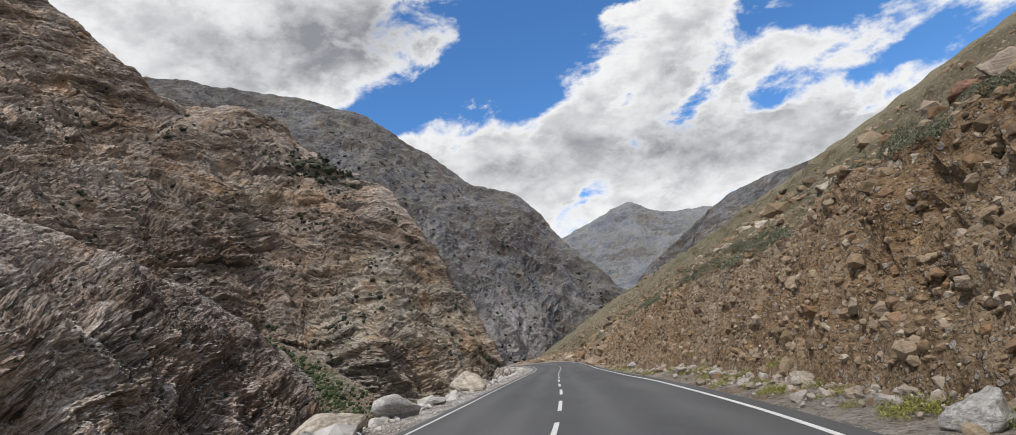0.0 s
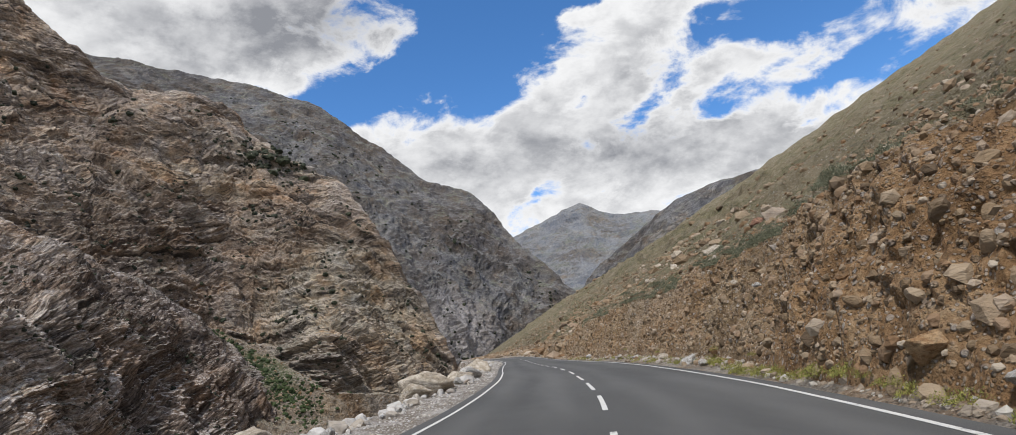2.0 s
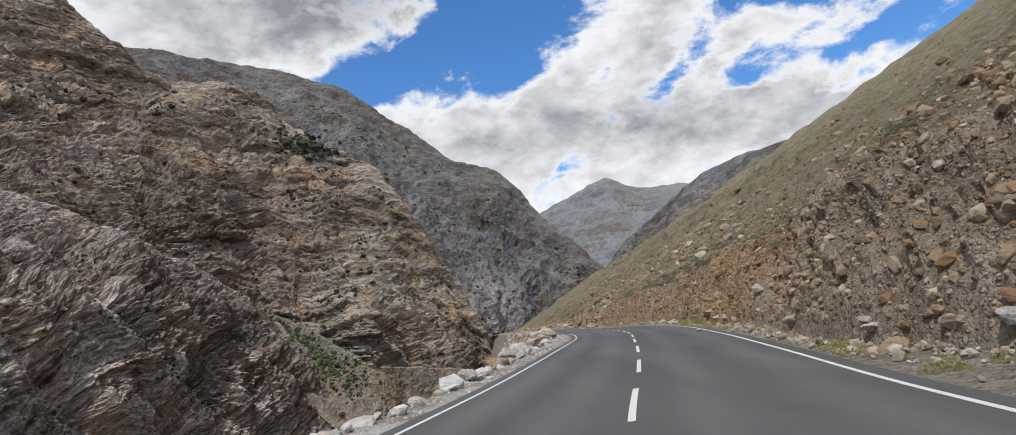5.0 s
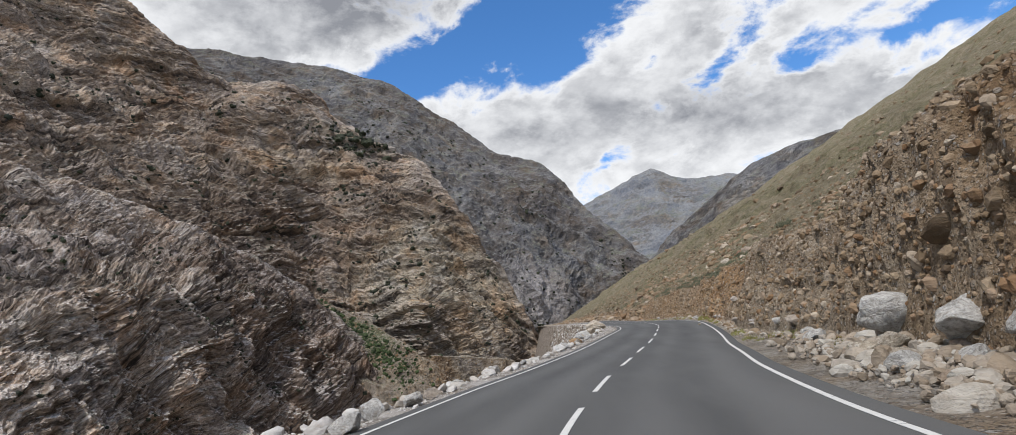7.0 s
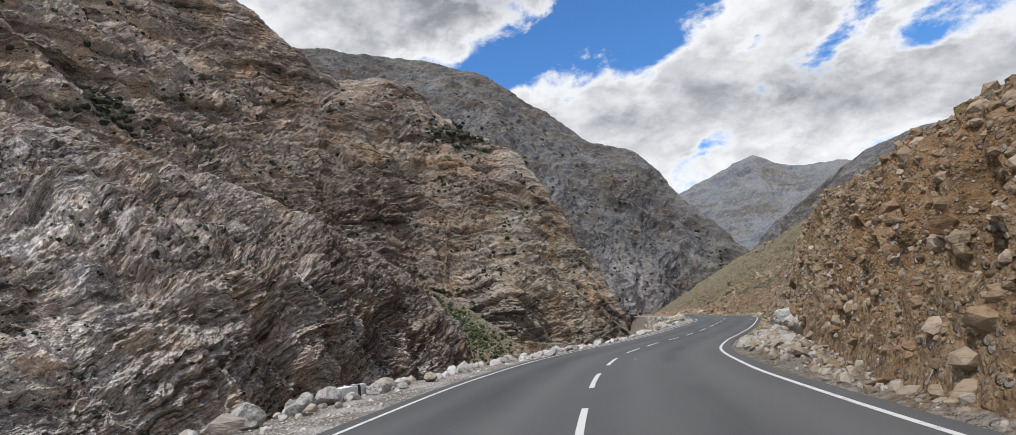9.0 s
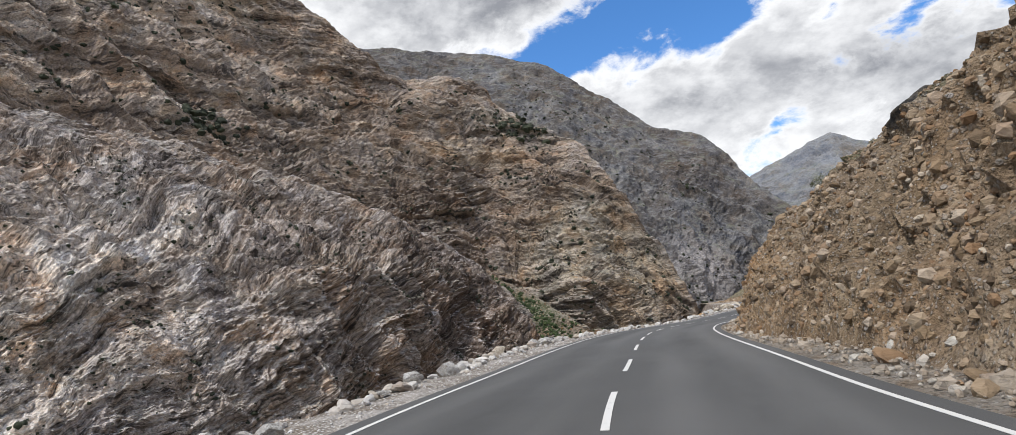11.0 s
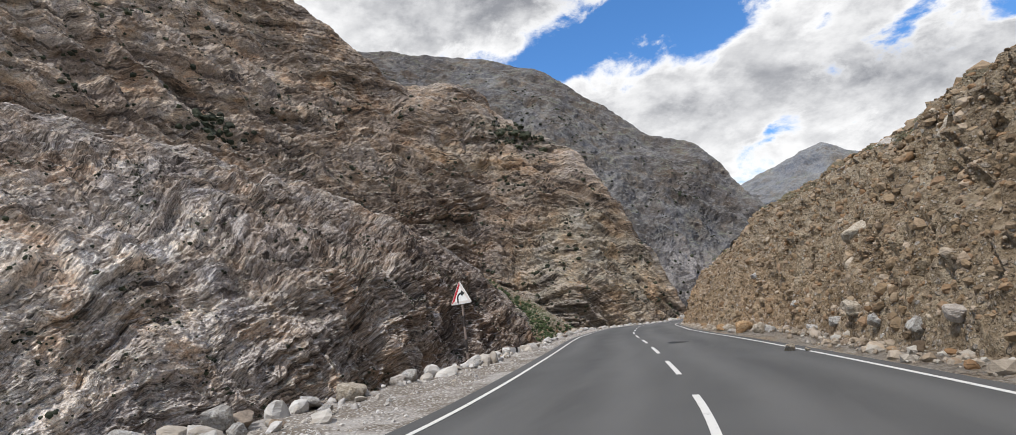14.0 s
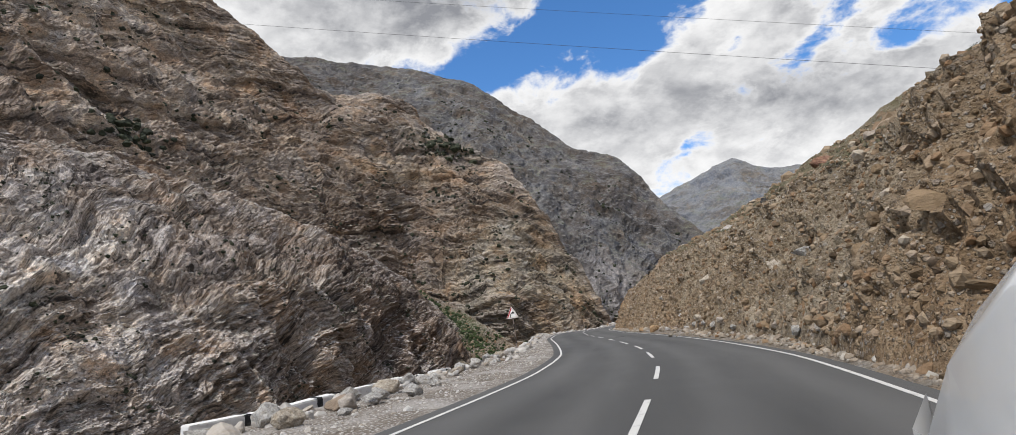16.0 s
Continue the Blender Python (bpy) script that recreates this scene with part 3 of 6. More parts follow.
# ---- large structure: road ----
def strip(y0, y1, d0, d1, lift, step=0.5):
    ys = np.arange(y0, y1 + 1e-6, step)
    ds = np.array([d0, d1]) if d1 - d0 < 1 else np.linspace(d0, d1, 9)
    P = np.zeros((len(ys), len(ds), 3))
    for j, d in enumerate(ds):
        P[:, j] = np.stack([offset(ys, d), ys, road_z(ys) + lift - 0.012 * np.abs(d)], -1)
    return P


def slab(name, P, depth, material):
    """A thin solid from a grid of its upper side."""
    r, c, _ = P.shape
    low = P - (0, 0, depth)
    k = np.arange(r * c).reshape(r, c)
    top = np.stack([k[:-1, :-1], k[:-1, 1:], k[1:, 1:], k[1:, :-1]], -1).reshape(-1, 4)
    n = r * c
    rim = np.concatenate([k[:, 0][::-1], k[0, :], k[:, -1], k[-1, :][::-1]])
    nxt = np.roll(rim, -1)
    side = np.stack([rim, nxt, nxt + n, rim + n], -1)
    side = side[rim != nxt][:, ::-1]
    return raw_mesh(name, np.concatenate([P.reshape(-1, 3), low.reshape(-1, 3)]), np.concatenate([top, side]), material)


top = strip(-300, 146, -PAVED, PAVED, 0.0)
paving = slab("road", top, 0.12, M_ASPHALT)
paving.attributes.new("across", "FLOAT", "POINT").data.foreach_set("value", np.tile(np.linspace(-PAVED, PAVED, top.shape[1]), 2 * top.shape[0]).astype(np.float32))
road = new("road", paving)
tagged(road, "dark grey two-lane asphalt road with worn white lines", "road", kind="structure")
for d in (-HALF, HALF):
    line = new("edge_line", slab("edge_line", strip(-300, 146, d - 0.045, d + 0.045, 0.007), 0.004, M_PAINT))
    line.parent = road
# far ends of the lane's dashes
ends = [-127.65, -121.2, -115.5, -109.8, -104.1, -98.3, -92.2, -86.1, -79.9, -73.2, -66.6, -61.0, -55.4, -49.3, -44.3, -38.5, -32.8, -27.2, -21.5, -16.0, -10.8, -5.2, -0.3, 4.6, 9.6, 15.0]
ends = [ends[0] - 6.0 * k for k in range(25, 0, -1)] + ends + [15.0 + 5.9 * k for k in range(1, 18)]
for y in ends:
    dash = new("lane_dash", slab("lane_dash", strip(y - 3.05, y, -0.048, 0.048, 0.007, 0.6), 0.004, M_PAINT))
    dash.parent = road


# ---- large structure: hillside with its cut bank ----
def cut_foot(y):
    """Metres from the middle line to the foot of the cut."""
    return PAVED + 1.15 + 0.55 * np.sin(y * 0.11) + 0.35 * np.sin(y * 0.31 + 1) + 1.2 * bay(y)


def bay(y):
    """1 where a heap of fallen rock widens the verge below the cut."""
    return np.exp(-((y + 49) / 9.0) ** 2)


def spaced(a, b, first, growth, limit):
    out, s = [a], first
    while out[-1] < b:
        out.append(out[-1] + s)
        s = min(s * growth, limit)
    return np.array(out)


CUT = [(-300, 6.0), (-143, 5.7), (-126, 5.6), (-116, 5.9), (-108, 6.0), (-100, 6.1), (-85, 6.0), (-76, 5.6), (-66, 3.6), (-55, 4.4), (-40, 4.2), (-25, 3.6), (-8, 4.0), (10, 4.2), (30, 3.6), (60, 3.0), (90, 2.4), (150, 1.5)]


def bank_top(y):
    return np.interp(y, [c[0] for c in CUT], [c[1] for c in CUT])


def hill_z(y, d):
    """Height over the road of the hillside, d metres past the cut's foot."""
    top = bank_top(y)
    run = top * (0.6 - 0.3 * bay(y))
    low = top * np.clip(d / run, 0, 1) ** 0.92
    return low + 0.52 * np.minimum(np.maximum(d - run, 0), 30) + 0.49 * np.maximum(d - run - 30, 0) + 0.05 * np.maximum(d - 260, 0)


FOOT_FAR = [(-300, 0), (82, 0), (95, 0.6), (110, 2.5), (130, 8.0), (146, 13.0)]     # how far the hill stays back where the road swings away


def foot_x(y):
    inner = np.minimum(y, 146)
    return road_x(inner) + cut_foot(y) + np.interp(inner, [f[0] for f in FOOT_FAR], [f[1] for f in FOOT_FAR]) - 0.015 * np.maximum(y - 146, 0)


hy = np.concatenate([np.arange(-300, -152, 3.0), np.arange(-152, 66, 0.22), spaced(66, 1500, 0.3, 1.015, 25)])
hd = np.concatenate([np.linspace(-1, 0, 12)[:-1], np.arange(0, 10, 0.15), spaced(10, 1100, 0.18, 1.05, 22)])
Y, D = np.meshgrid(hy, hd, indexing="ij")
inner = np.minimum(Y, 146)
edge = offset(inner, PAVED - 0.06) - 0.04 * np.maximum(Y - 146, 0) - 7.4 * np.clip((Y - 146) / 30, 0, 1)
foot = foot_x(Y)
X = np.where(D < 0, foot + D * (foot - edge), foot + D)
apron = np.clip((foot - edge - 2.5) * 0.07, 0, 2.2)
Z = road_z(inner) + np.where(D < 0, -0.07 + (0.12 + apron) * (D + 1), hill_z(inner, D) + 0.05 + apron)
pts = np.stack([X, Y, Z], -1).reshape(-1, 3)
dd = D.ravel()
reach = np.clip((dd + 0.1) / 1.0, 0, 1)
rough = (0.24 * fbm(pts * 0.45, 5, 0.6) + 0.6 * fbm(pts * 0.11, 3)) * reach + 0.05 * fbm(pts * 1.5, 4) * np.clip((dd + 1) * 4, 0, 1)
far = np.clip((dd - 10) / 80, 0, 1)
rough += far * (6.0 * fbm(pts * 0.012, 4) + 3.2 * ridged(pts * 0.04, 5, 0.6)) + np.clip((dd - 4) / 8, 0, 1) * 0.35 * fbm(pts * 0.22, 4, 0.6)
rills = ridged(np.stack([pts[:, 1] * 0.5, pts[:, 0] * 0.12, pts[:, 2] * 0.12], -1), 4) * np.clip(1 - (dd - 4) / 5, 0, 1) * reach
blocks = 0.35 * np.abs(gnoise(pts * 1.1)) + 0.7 * np.abs(gnoise(pts * 2.6)) + 0.6 * np.abs(gnoise(pts * 5.5))
rugged = np.clip((pts[:, 1] - 75) / 40, 0, 1) * np.clip(dd / 5, 0, 1) * np.clip((500 - pts[:, 1]) / 150, 0, 1) * np.clip((60 - dd) / 30, 0, 1)
rough += rugged * 1.1 * ridged(pts * 0.13, 5, 0.62)
crags = far * np.clip(fbm(pts * 0.045, 4, 0.6) - 0.3, 0, 1)
cut = reach * np.clip(1.3 - (dd - 0.6 * bank_top(inner).ravel()) / 4, 0, 1)
knobs = cut * (0.16 * ridged(pts * 0.7, 3, 0.6) + 0.10 * ridged(pts * 1.9, 3, 0.6)) * (1 + 0.7 * np.clip((-60 - pts[:, 1]) / 20, 0, 1))
pts[:, 2] += 0.5 * knobs
pts[:, 0] -= 1.2 * knobs
pts[:, 2] += 3.0 * crags + 0.75 * rough + 0.04 * rills + 0.08 * blocks * reach
pts[:, 0] -= 0.6 * rough + 0.07 * rills + 0.16 * blocks * reach
pts[:, 2] -= 0.6 * np.maximum(pts[:, 1] - 900, 0)
HILL = pts.reshape(X.shape + (3,))
hill_mesh = grid_mesh("hillside", HILL, M_SOIL)
over_cut = np.where(D < 0, D, np.clip((D - 0.6 * bank_top(inner) + 0.5) / 1.6, 0, 1))
hill_mesh.attributes.new("above", "FLOAT", "POINT").data.foreach_set("value", over_cut.astype(np.float32).ravel())
hillside = tagged(new("hillside", hill_mesh), "stony brown hillside with a steep cut bank beside the road", "hillside", kind="structure")

# ---- large structure: verge on the valley side, falling away into the gorge ----
VERGE_WIDTH = [(-300, 2.5), (-143, 3.7), (-124, 3.7), (-116, 3.1), (-106, 2.1), (-95, 1.6), (-80, 1.6), (-65, 2.2), (-55, 1.7), (-45, 1.3), (-35, 1.2), (-20, 1.3), (-10, 2.3), (0, 2.2), (15, 1.8), (40, 2.0), (150, 2.2)]


def verge_width(y):
    return np.interp(y, [v[0] for v in VERGE_WIDTH], [v[1] for v in VERGE_WIDTH]) + 0.14 * np.sin(y * 0.9) + 0.1 * np.sin(y * 2.3 + 1)


vy = np.concatenate([np.arange(-300, -152, 3.0), np.arange(-152, 150, 0.25), spaced(150, 900, 0.5, 1.06, 30)])
vd = np.concatenate([np.linspace(0, 1.0, 18), 1 + spaced(0.08, 14, 0.06, 1.12, 1.0)])
Y, V = np.meshgrid(vy, vd, indexing="ij")
width = verge_width(Y)
fall = np.maximum(V - 1.0, 0)
out = PAVED - 0.02 + np.where(V < 1, V * width, width + fall * (2.0 + 1.2 * np.clip((Y - 30) / 60, 0, 1)))
pts = np.stack([offset(np.minimum(Y, 146), 0) - 0.03 * np.maximum(Y - 146, 0) - out, Y, road_z(np.minimum(Y, 146)) - 0.06 - 0.03 * V - np.where(V > 1, 7.5 * fall ** 1.1, 0)], -1).reshape(-1, 3)
pts[:, 2] += (0.05 * fbm(pts * 1.7, 4) + 0.05 * fbm(pts * 0.6, 2)) * np.clip(V.ravel() * 4, 0.0, 1)
pts += (np.clip(fall.ravel() / 0.5, 0, 1) * (1.2 * fbm(pts * 0.35, 4) + 0.5 * ridged(pts * 0.8, 3)))[:, None] * (0.6, 0.2, 0.7)
VERGE = pts.reshape(Y.shape + (3,))
verge = tagged(new("verge", grid_mesh("verge", VERGE[:, ::-1], M_GRAVEL)), "pale gravel road verge that drops away into the gorge", "verge", kind="structure")


# ---- large structure: mountains ----
def mountain(name, foot, ridge, nu, nv, material, label, bulge, scale, amount, lean, back=0.6, drift=0.75, ledge=0.34, crisp=18, fold=0.09):
    """A mountain face lofted from its foot to its ridge, roughened by folds, gullies and ledges, with a back slope."""
    u = np.linspace(0, 1, nu)
    A, B = along(foot, u), along(ridge, u)
    k = np.hanning(max(3, nu // crisp | 1))
    k /= k.sum()
    for Q in (A, B):
        for j in range(3):
            Q[:, j] = np.convolve(np.pad(Q[:, j], len(k) // 2, mode="edge"), k, "valid")
    v = np.concatenate([np.linspace(0, 1, nv), 1 + np.linspace(0, 1, nv // 8)[1:] ** 1.5])
    up = np.where(v <= 1, v, 1 - (v - 1) * 0.9)
    over = np.where(v <= 1, v - bulge * np.sin(np.pi * np.minimum(v, 1)) ** 1.0 * (1 - v) * 1.2, 1 + (v - 1) * back)
    P = A[:, None] + (B - A)[:, None] * over[None, :, None]
    P[:, :, 2] = A[:, None, 2] + (B - A)[:, None, 2] * up[None]
    n = grid_normals(P)
    n *= np.sign(-(n[..., 1:2].mean())) or 1
    p = P.reshape(-1, 3)
    w = p + 0.09 / scale * np.stack([fbm(p * scale * 1.3 + k, 2) for k in (3, 11, 23)], -1)
    big = ridged(w * scale * (1, 1, 0.55), 4, 0.5)
    mid = ridged(w * scale * 4.3 * (1, 1, 0.7), 4, 0.55)
    run = 0.38 * w[:, 0] + 0.92 * w[:, 1] + drift * w[:, 2]
    gully = ridged(np.stack([run * scale * 1.7, w[:, 2] * scale * 0.35, np.full(len(w), 4.2)], -1), 3, 0.45)
    lay = w @ np.array(lean) + fold / scale * fbm(w * scale * 1.2, 3)
    broken = fbm(w * scale * 5, 4, 0.6)
    steps = 1.0 * ((lay * scale * 5.5 + 0.30 * broken) % 1.0) + 0.35 * ((lay * scale * 15.0 + 0.45 * broken) % 1.0)
    steps *= 0.08 + np.clip(0.55 + 1.7 * fbm(w * scale * 2.2 + 5, 4, 0.6), 0, 1.5)
    chunks = 1.2 * np.abs(gnoise(w * scale * 11 * (1, 1, 1.5))) + 0.6 * np.abs(gnoise(w * scale * 25))
    small = ridged(w * scale * 21, 3, 0.6)
    taper = np.tile(np.clip(np.minimum(v * 8, 1), 0.25, 1) * np.where(v <= 1, 1 - 0.45 * v ** 6, 0.5), nu)
    h = amount * (0.75 * big + 0.7 * gully + 0.30 * mid + ledge * steps + 0.10 * chunks + 0.05 * small) * taper
    p = p + h[:, None] * n.reshape(-1, 3)
    return tagged(new(name, grid_mesh(name, p.reshape(P.shape), material)), label, "mountain", kind="structure"), p.reshape(P.shape)


def layer_table(seed):
    return np.random.RandomState(seed).random(4096)


def beds(level, thick, seed, sharp=0.3):
    """Outward step of the rock bed at each level: every bed has its own hardness, with short risers between them."""
    table = layer_table(seed)
    q = level / thick + 0.55 * np.interp((level / thick * 0.41) % 512, np.arange(513), layer_table(seed + 1)[:513])
    i = np.floor(q).astype(int)
    t = np.clip((q - i - 1 + sharp) / sharp, 0, 1)
    t = t * t * (3 - 2 * t)
    return table[i % 4096] * (1 - t) + table[(i + 1) % 4096] * t - 0.5


def massif(name, shelves, fractions, rows, material, label, scale, lean, fold, amounts, drift, seed, bed=1.0, flutes=0.0):
    """A rock face skinned over shelf lines from its foot to its crest, cut by gullies and bedded in layers of uneven hardness, with a back slope."""
    f = np.concatenate([np.linspace(0, 0.16, rows // 12, endpoint=False), np.linspace(0.16, 1, rows)])
    P = np.stack([np.stack([np.interp(f, fractions, shelves[:, c, j]) for j in range(3)], -1) for c in range(shelves.shape[1])])
    k = np.hanning(rows // 7 | 1)
    k /= k.sum()
    half = len(k) // 2
    for j in range(3):
        wide = np.concatenate([2 * P[:, :1, j] - P[:, half:0:-1, j], P[:, :, j], 2 * P[:, -1:, j] - P[:, -2:-half - 2:-1, j]], 1)
        P[:, :, j] = np.apply_along_axis(lambda r: np.convolve(r, k, "valid"), 1, wide)
    crest = P[:, -1]
    out = crest - P[:, int(rows * 0.55)]
    out[:, 2] = 0
    out /= np.linalg.norm(out, axis=1)[:, None]
    s = np.linspace(0, 1, 26)[1:] ** 1.6 * 160
    back = crest[:, None] + out[:, None] * s[None, :, None]
    back[:, :, 2] -= 0.012 * s[None] ** 1.75
    P = np.concatenate([P, back], 1)
    n = grid_normals(P)
    n *= np.sign(-(n[..., 1:2].mean())) or 1
    p = P.reshape(-1, 3)
    w = p + 0.1 / scale * np.stack([fbm(p * scale * 1.4 + c + seed, 2) for c in (3, 11, 23)], -1)
    level = w @ np.array(lean) + fold * fbm(w * scale * 0.9 + seed, 2) + 4.0 * fbm(w * scale * 5 + seed, 3)
    big = ridged(w * scale * (1, 1, 0.6) + seed, 4, 0.5)
    run = 0.42 * w[:, 0] + 0.9 * w[:, 1] + drift * w[:, 2]
    gully = ridged(np.stack([run * scale * 2.1, w[:, 2] * scale * 0.4, np.full(len(w), 4.2 + seed)], -1), 4, 0.5)
    patch = np.clip(0.62 + 1.3 * fbm(w * scale * 2.6 + 5 + seed, 4, 0.6), 0.08, 1.4)
    broken = level + 2.2 * fbm(w * 0.06, 4, 0.6)
    steps = 13.0 * beds(level, 38, seed) + patch * (8.0 * beds(broken, 12, seed + 3) + 4.5 * beds(broken, 4.6, seed + 6, 0.4))
    if flutes:
        share = np.clip((w[:, 0] + 370) / 130, 0, 1) * np.clip((330 - w[:, 2]) / 100, 0, 1)
        ribs = ridged(np.stack([run * 0.034, w[:, 2] * 0.005, np.full(len(w), 1.7)], -1), 4, 0.6)
        steps = steps * (1 - 0.7 * share) + flutes * share * ribs
    joints = np.abs(gnoise(w * 0.055 * (1, 1, 0.7))) + 0.6 * np.abs(gnoise(w * 0.13)) + 0.35 * np.abs(gnoise(w * 0.33))
    small = ridged(w * 0.10, 4, 0.62)
    rim = np.concatenate([np.clip(f * 8, 0.2, 1) * (1 - 0.5 * f ** 8), np.full(25, 0.5)])
    rim = np.tile(rim, P.shape[0])
    a_big, a_gully, a_joint, a_small = amounts
    h = (a_big * big + a_gully * gully + bed * steps + a_joint * joints + a_small * small) * rim
    p = p + h[:, None] * n.reshape(-1, 3)
    me = grid_mesh(name, p.reshape(P.shape), material)
    me.attributes.new("bed", "FLOAT", "POINT").data.foreach_set("value", broken.astype(np.float32))
    return tagged(new(name, me), label, "mountain", kind="structure"), p.reshape(P.shape)


def from_middle(bearing, distance, height):
    """Places by their bearing from the middle of the road's stretch, in degrees."""
    b = np.radians(bearing)
    return np.stack([-11 + distance * np.sin(b), -59 + distance * np.cos(b), height], -1)


def shelf(bearing, rows):
    v = np.interp(bearing, [r[0] for r in rows], [r[1] for r in rows])
    k = np.hanning(15)
    return np.convolve(np.pad(v, 7, mode="edge"), k / k.sum(), "valid")


# the high mountain and its tan spur: bearing and distance of each shelf, then the crest's height
bearing = np.linspace(-84, -1.6, 860)
CREST = [(-84, 900), (-66, 960), (-52, 1050), (-45, 1080), (-40, 1091), (-32.8, 1085), (-30.5, 1130), (-28.7, 1200), (-26, 1180), (-23.2, 1170), (-20.5, 1240), (-19.2, 1200), (-17.5, 1100), (-14.5, 1070), (-11.8, 1055), (-9.7, 1000), (-6.5, 940), (-4.3, 920), (-1.6, 890)]
CREST_Z = [(-84, 900), (-66, 860), (-52, 800), (-45, 735), (-40.1, 662), (-36, 595), (-33.2, 548), (-31.2, 512), (-29.5, 528), (-28.3, 536), (-26, 530), (-23.2, 522), (-20.8, 522), (-19.4, 462), (-17.5, 396), (-14.5, 356), (-11.8, 328), (-9.7, 258), (-6.5, 136), (-4.3, 58), (-1.6, -40)]
crest_z = shelf(bearing, CREST_Z)
shelves = [from_middle(bearing, shelf(bearing, rows), -116 + part_up * (crest_z + 116)) for part_up, rows in (
    (0.0, [(-84, 640), (-66, 640), (-45, 670), (-35, 700), (-27, 730), (-20, 730), (-16, 735), (-13, 705), (-8, 765), (-4, 792), (-1.6, 800)]),
    (0.35, [(-66, 700), (-45, 750), (-35, 780), (-30, 815), (-26, 845), (-22.7, 872), (-19, 868), (-16, 828), (-13, 752), (-9, 800), (-4, 850), (-1.6, 850)]),
    (0.6, [(-66, 800), (-45, 890), (-35, 905), (-29.7, 930), (-24.5, 925), (-21, 985), (-18, 940), (-15, 925), (-12, 885), (-8, 880), (-4, 888), (-1.6, 870)]),
    (0.8, [(-66, 870), (-45, 1060), (-40, 1060), (-35, 1045), (-32, 1015), (-26.5, 998), (-23.6, 1050), (-20, 1075), (-18.4, 1000), (-12, 975), (-8, 925), (-4, 905), (-1.6, 880)]),
    (1.0, CREST))]
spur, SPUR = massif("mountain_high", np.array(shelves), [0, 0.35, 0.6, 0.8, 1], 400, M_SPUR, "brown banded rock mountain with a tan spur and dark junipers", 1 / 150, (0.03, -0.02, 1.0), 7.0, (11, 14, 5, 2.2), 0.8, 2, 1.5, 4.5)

# the pale folded buttress in front of it
u = np.linspace(0, 1, 620)
shelves = np.array([along(rows, u) for rows in (
    [(-520, -140, -116), (-495, -60, -116), (-470, 20, -116), (-445, 90, -116), (-415, 160, -116), (-385, 230, -116), (-355, 300, -116), (-325, 370, -116), (-300, 430, -116), (-275, 490, -116), (-250, 545, -116), (-225, 590, -116), (-200, 615, -116), (-165, 635, -116)],
    [(-600, -140, 90), (-560, -40, 85), (-525, 60, 75), (-482, 140, 55), (-435, 215, 45), (-396, 285, 40), (-360, 335, 55), (-346, 395, 65), (-328, 445, 60), (-318, 500, 50), (-300, 555, 34), (-270, 590, -8), (-240, 615, -52), (-190, 635, -90)],
    [(-860, -140, 290), (-800, -20, 275), (-720, 90, 262), (-655, 190, 250), (-590, 290, 238), (-520, 375, 216), (-455, 462, 180), (-402, 547, 150), (-357, 612, 114), (-305, 628, 62), (-265, 638, 8), (-228, 647, -30), (-190, 650, -60), (-160, 652, -105)])])
k = np.hanning(49)
for c in range(3):
    for j in range(3):
        shelves[c, :, j] = np.convolve(np.pad(shelves[c, :, j], 24, mode="edge"), k / k.sum(), "valid")
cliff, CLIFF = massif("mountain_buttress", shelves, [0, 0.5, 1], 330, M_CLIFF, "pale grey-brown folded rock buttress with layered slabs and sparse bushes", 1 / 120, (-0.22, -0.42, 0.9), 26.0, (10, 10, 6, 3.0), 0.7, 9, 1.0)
scree, SCREE = mountain(
    "scree_slope",
    [(-318, 652, 40), (-292, 640, 10), (-250, 615, -35), (-205, 602, -75), (-160, 605, -105), (-115, 630, -118), (-70, 670, -125)],
    [(-322, 715, 68), (-290, 708, 50), (-252, 698, 28), (-212, 676, 4), (-168, 632, -18), (-118, 682, -28), (-70, 730, -40)],
    240, 150, M_SCREE, "tan scree slope with a green bushy gully", 0.0, 1 / 60, 6.0, (0.1, 0.1, 0.9), ledge=0.15)
ridge, RIDGE = mountain(
    "mountain_ridge",
    [(-1500, 900, -116), (-900, 1150, -116), (-650, 1250, -116), (-480, 1300, -116), (-350, 1350, -116), (-260, 1400, -116), (-180, 1450, -116), (-130, 1520, -116), (-90, 1620, -116), (-40, 1720, -116), (60, 1800, -116)],
    [(-1900, 1900, 1300), (-1420, 2160, 1330), (-1222, 2271, 1310), (-1000, 2374, 1288), (-821, 2372, 1229), (-616, 2367, 1134), (-394, 2349, 941), (-153, 2250, 703), (26, 2191, 620), (149, 2124, 419), (300, 2010, 235), (420, 1960, 60)],
    330, 230, M_RIDGE, "dark grey rocky mountain ridge with scree slopes", 0.15, 1 / 260, 26, (-0.3, 0.1, 0.9), ledge=0.15)
east, EAST = mountain(
    "mountain_east",
    [(-60, 1900, -116), (60, 1820, -116), (160, 1700, -116), (260, 1500, -40), (360, 1300, -20), (430, 1150, 0), (500, 1000, 0)],
    [(250, 2100, 60), (430, 1800, 262), (545, 1753, 350), (620, 1650, 395), (740, 1500, 405), (860, 1350, 390), (980, 1150, 300)],
    160, 110, M_RIDGE, "dark grey rocky ridge behind the hillside", 0.1, 1 / 200, 20, (-0.3, 0.1, 0.9), ledge=0.1)
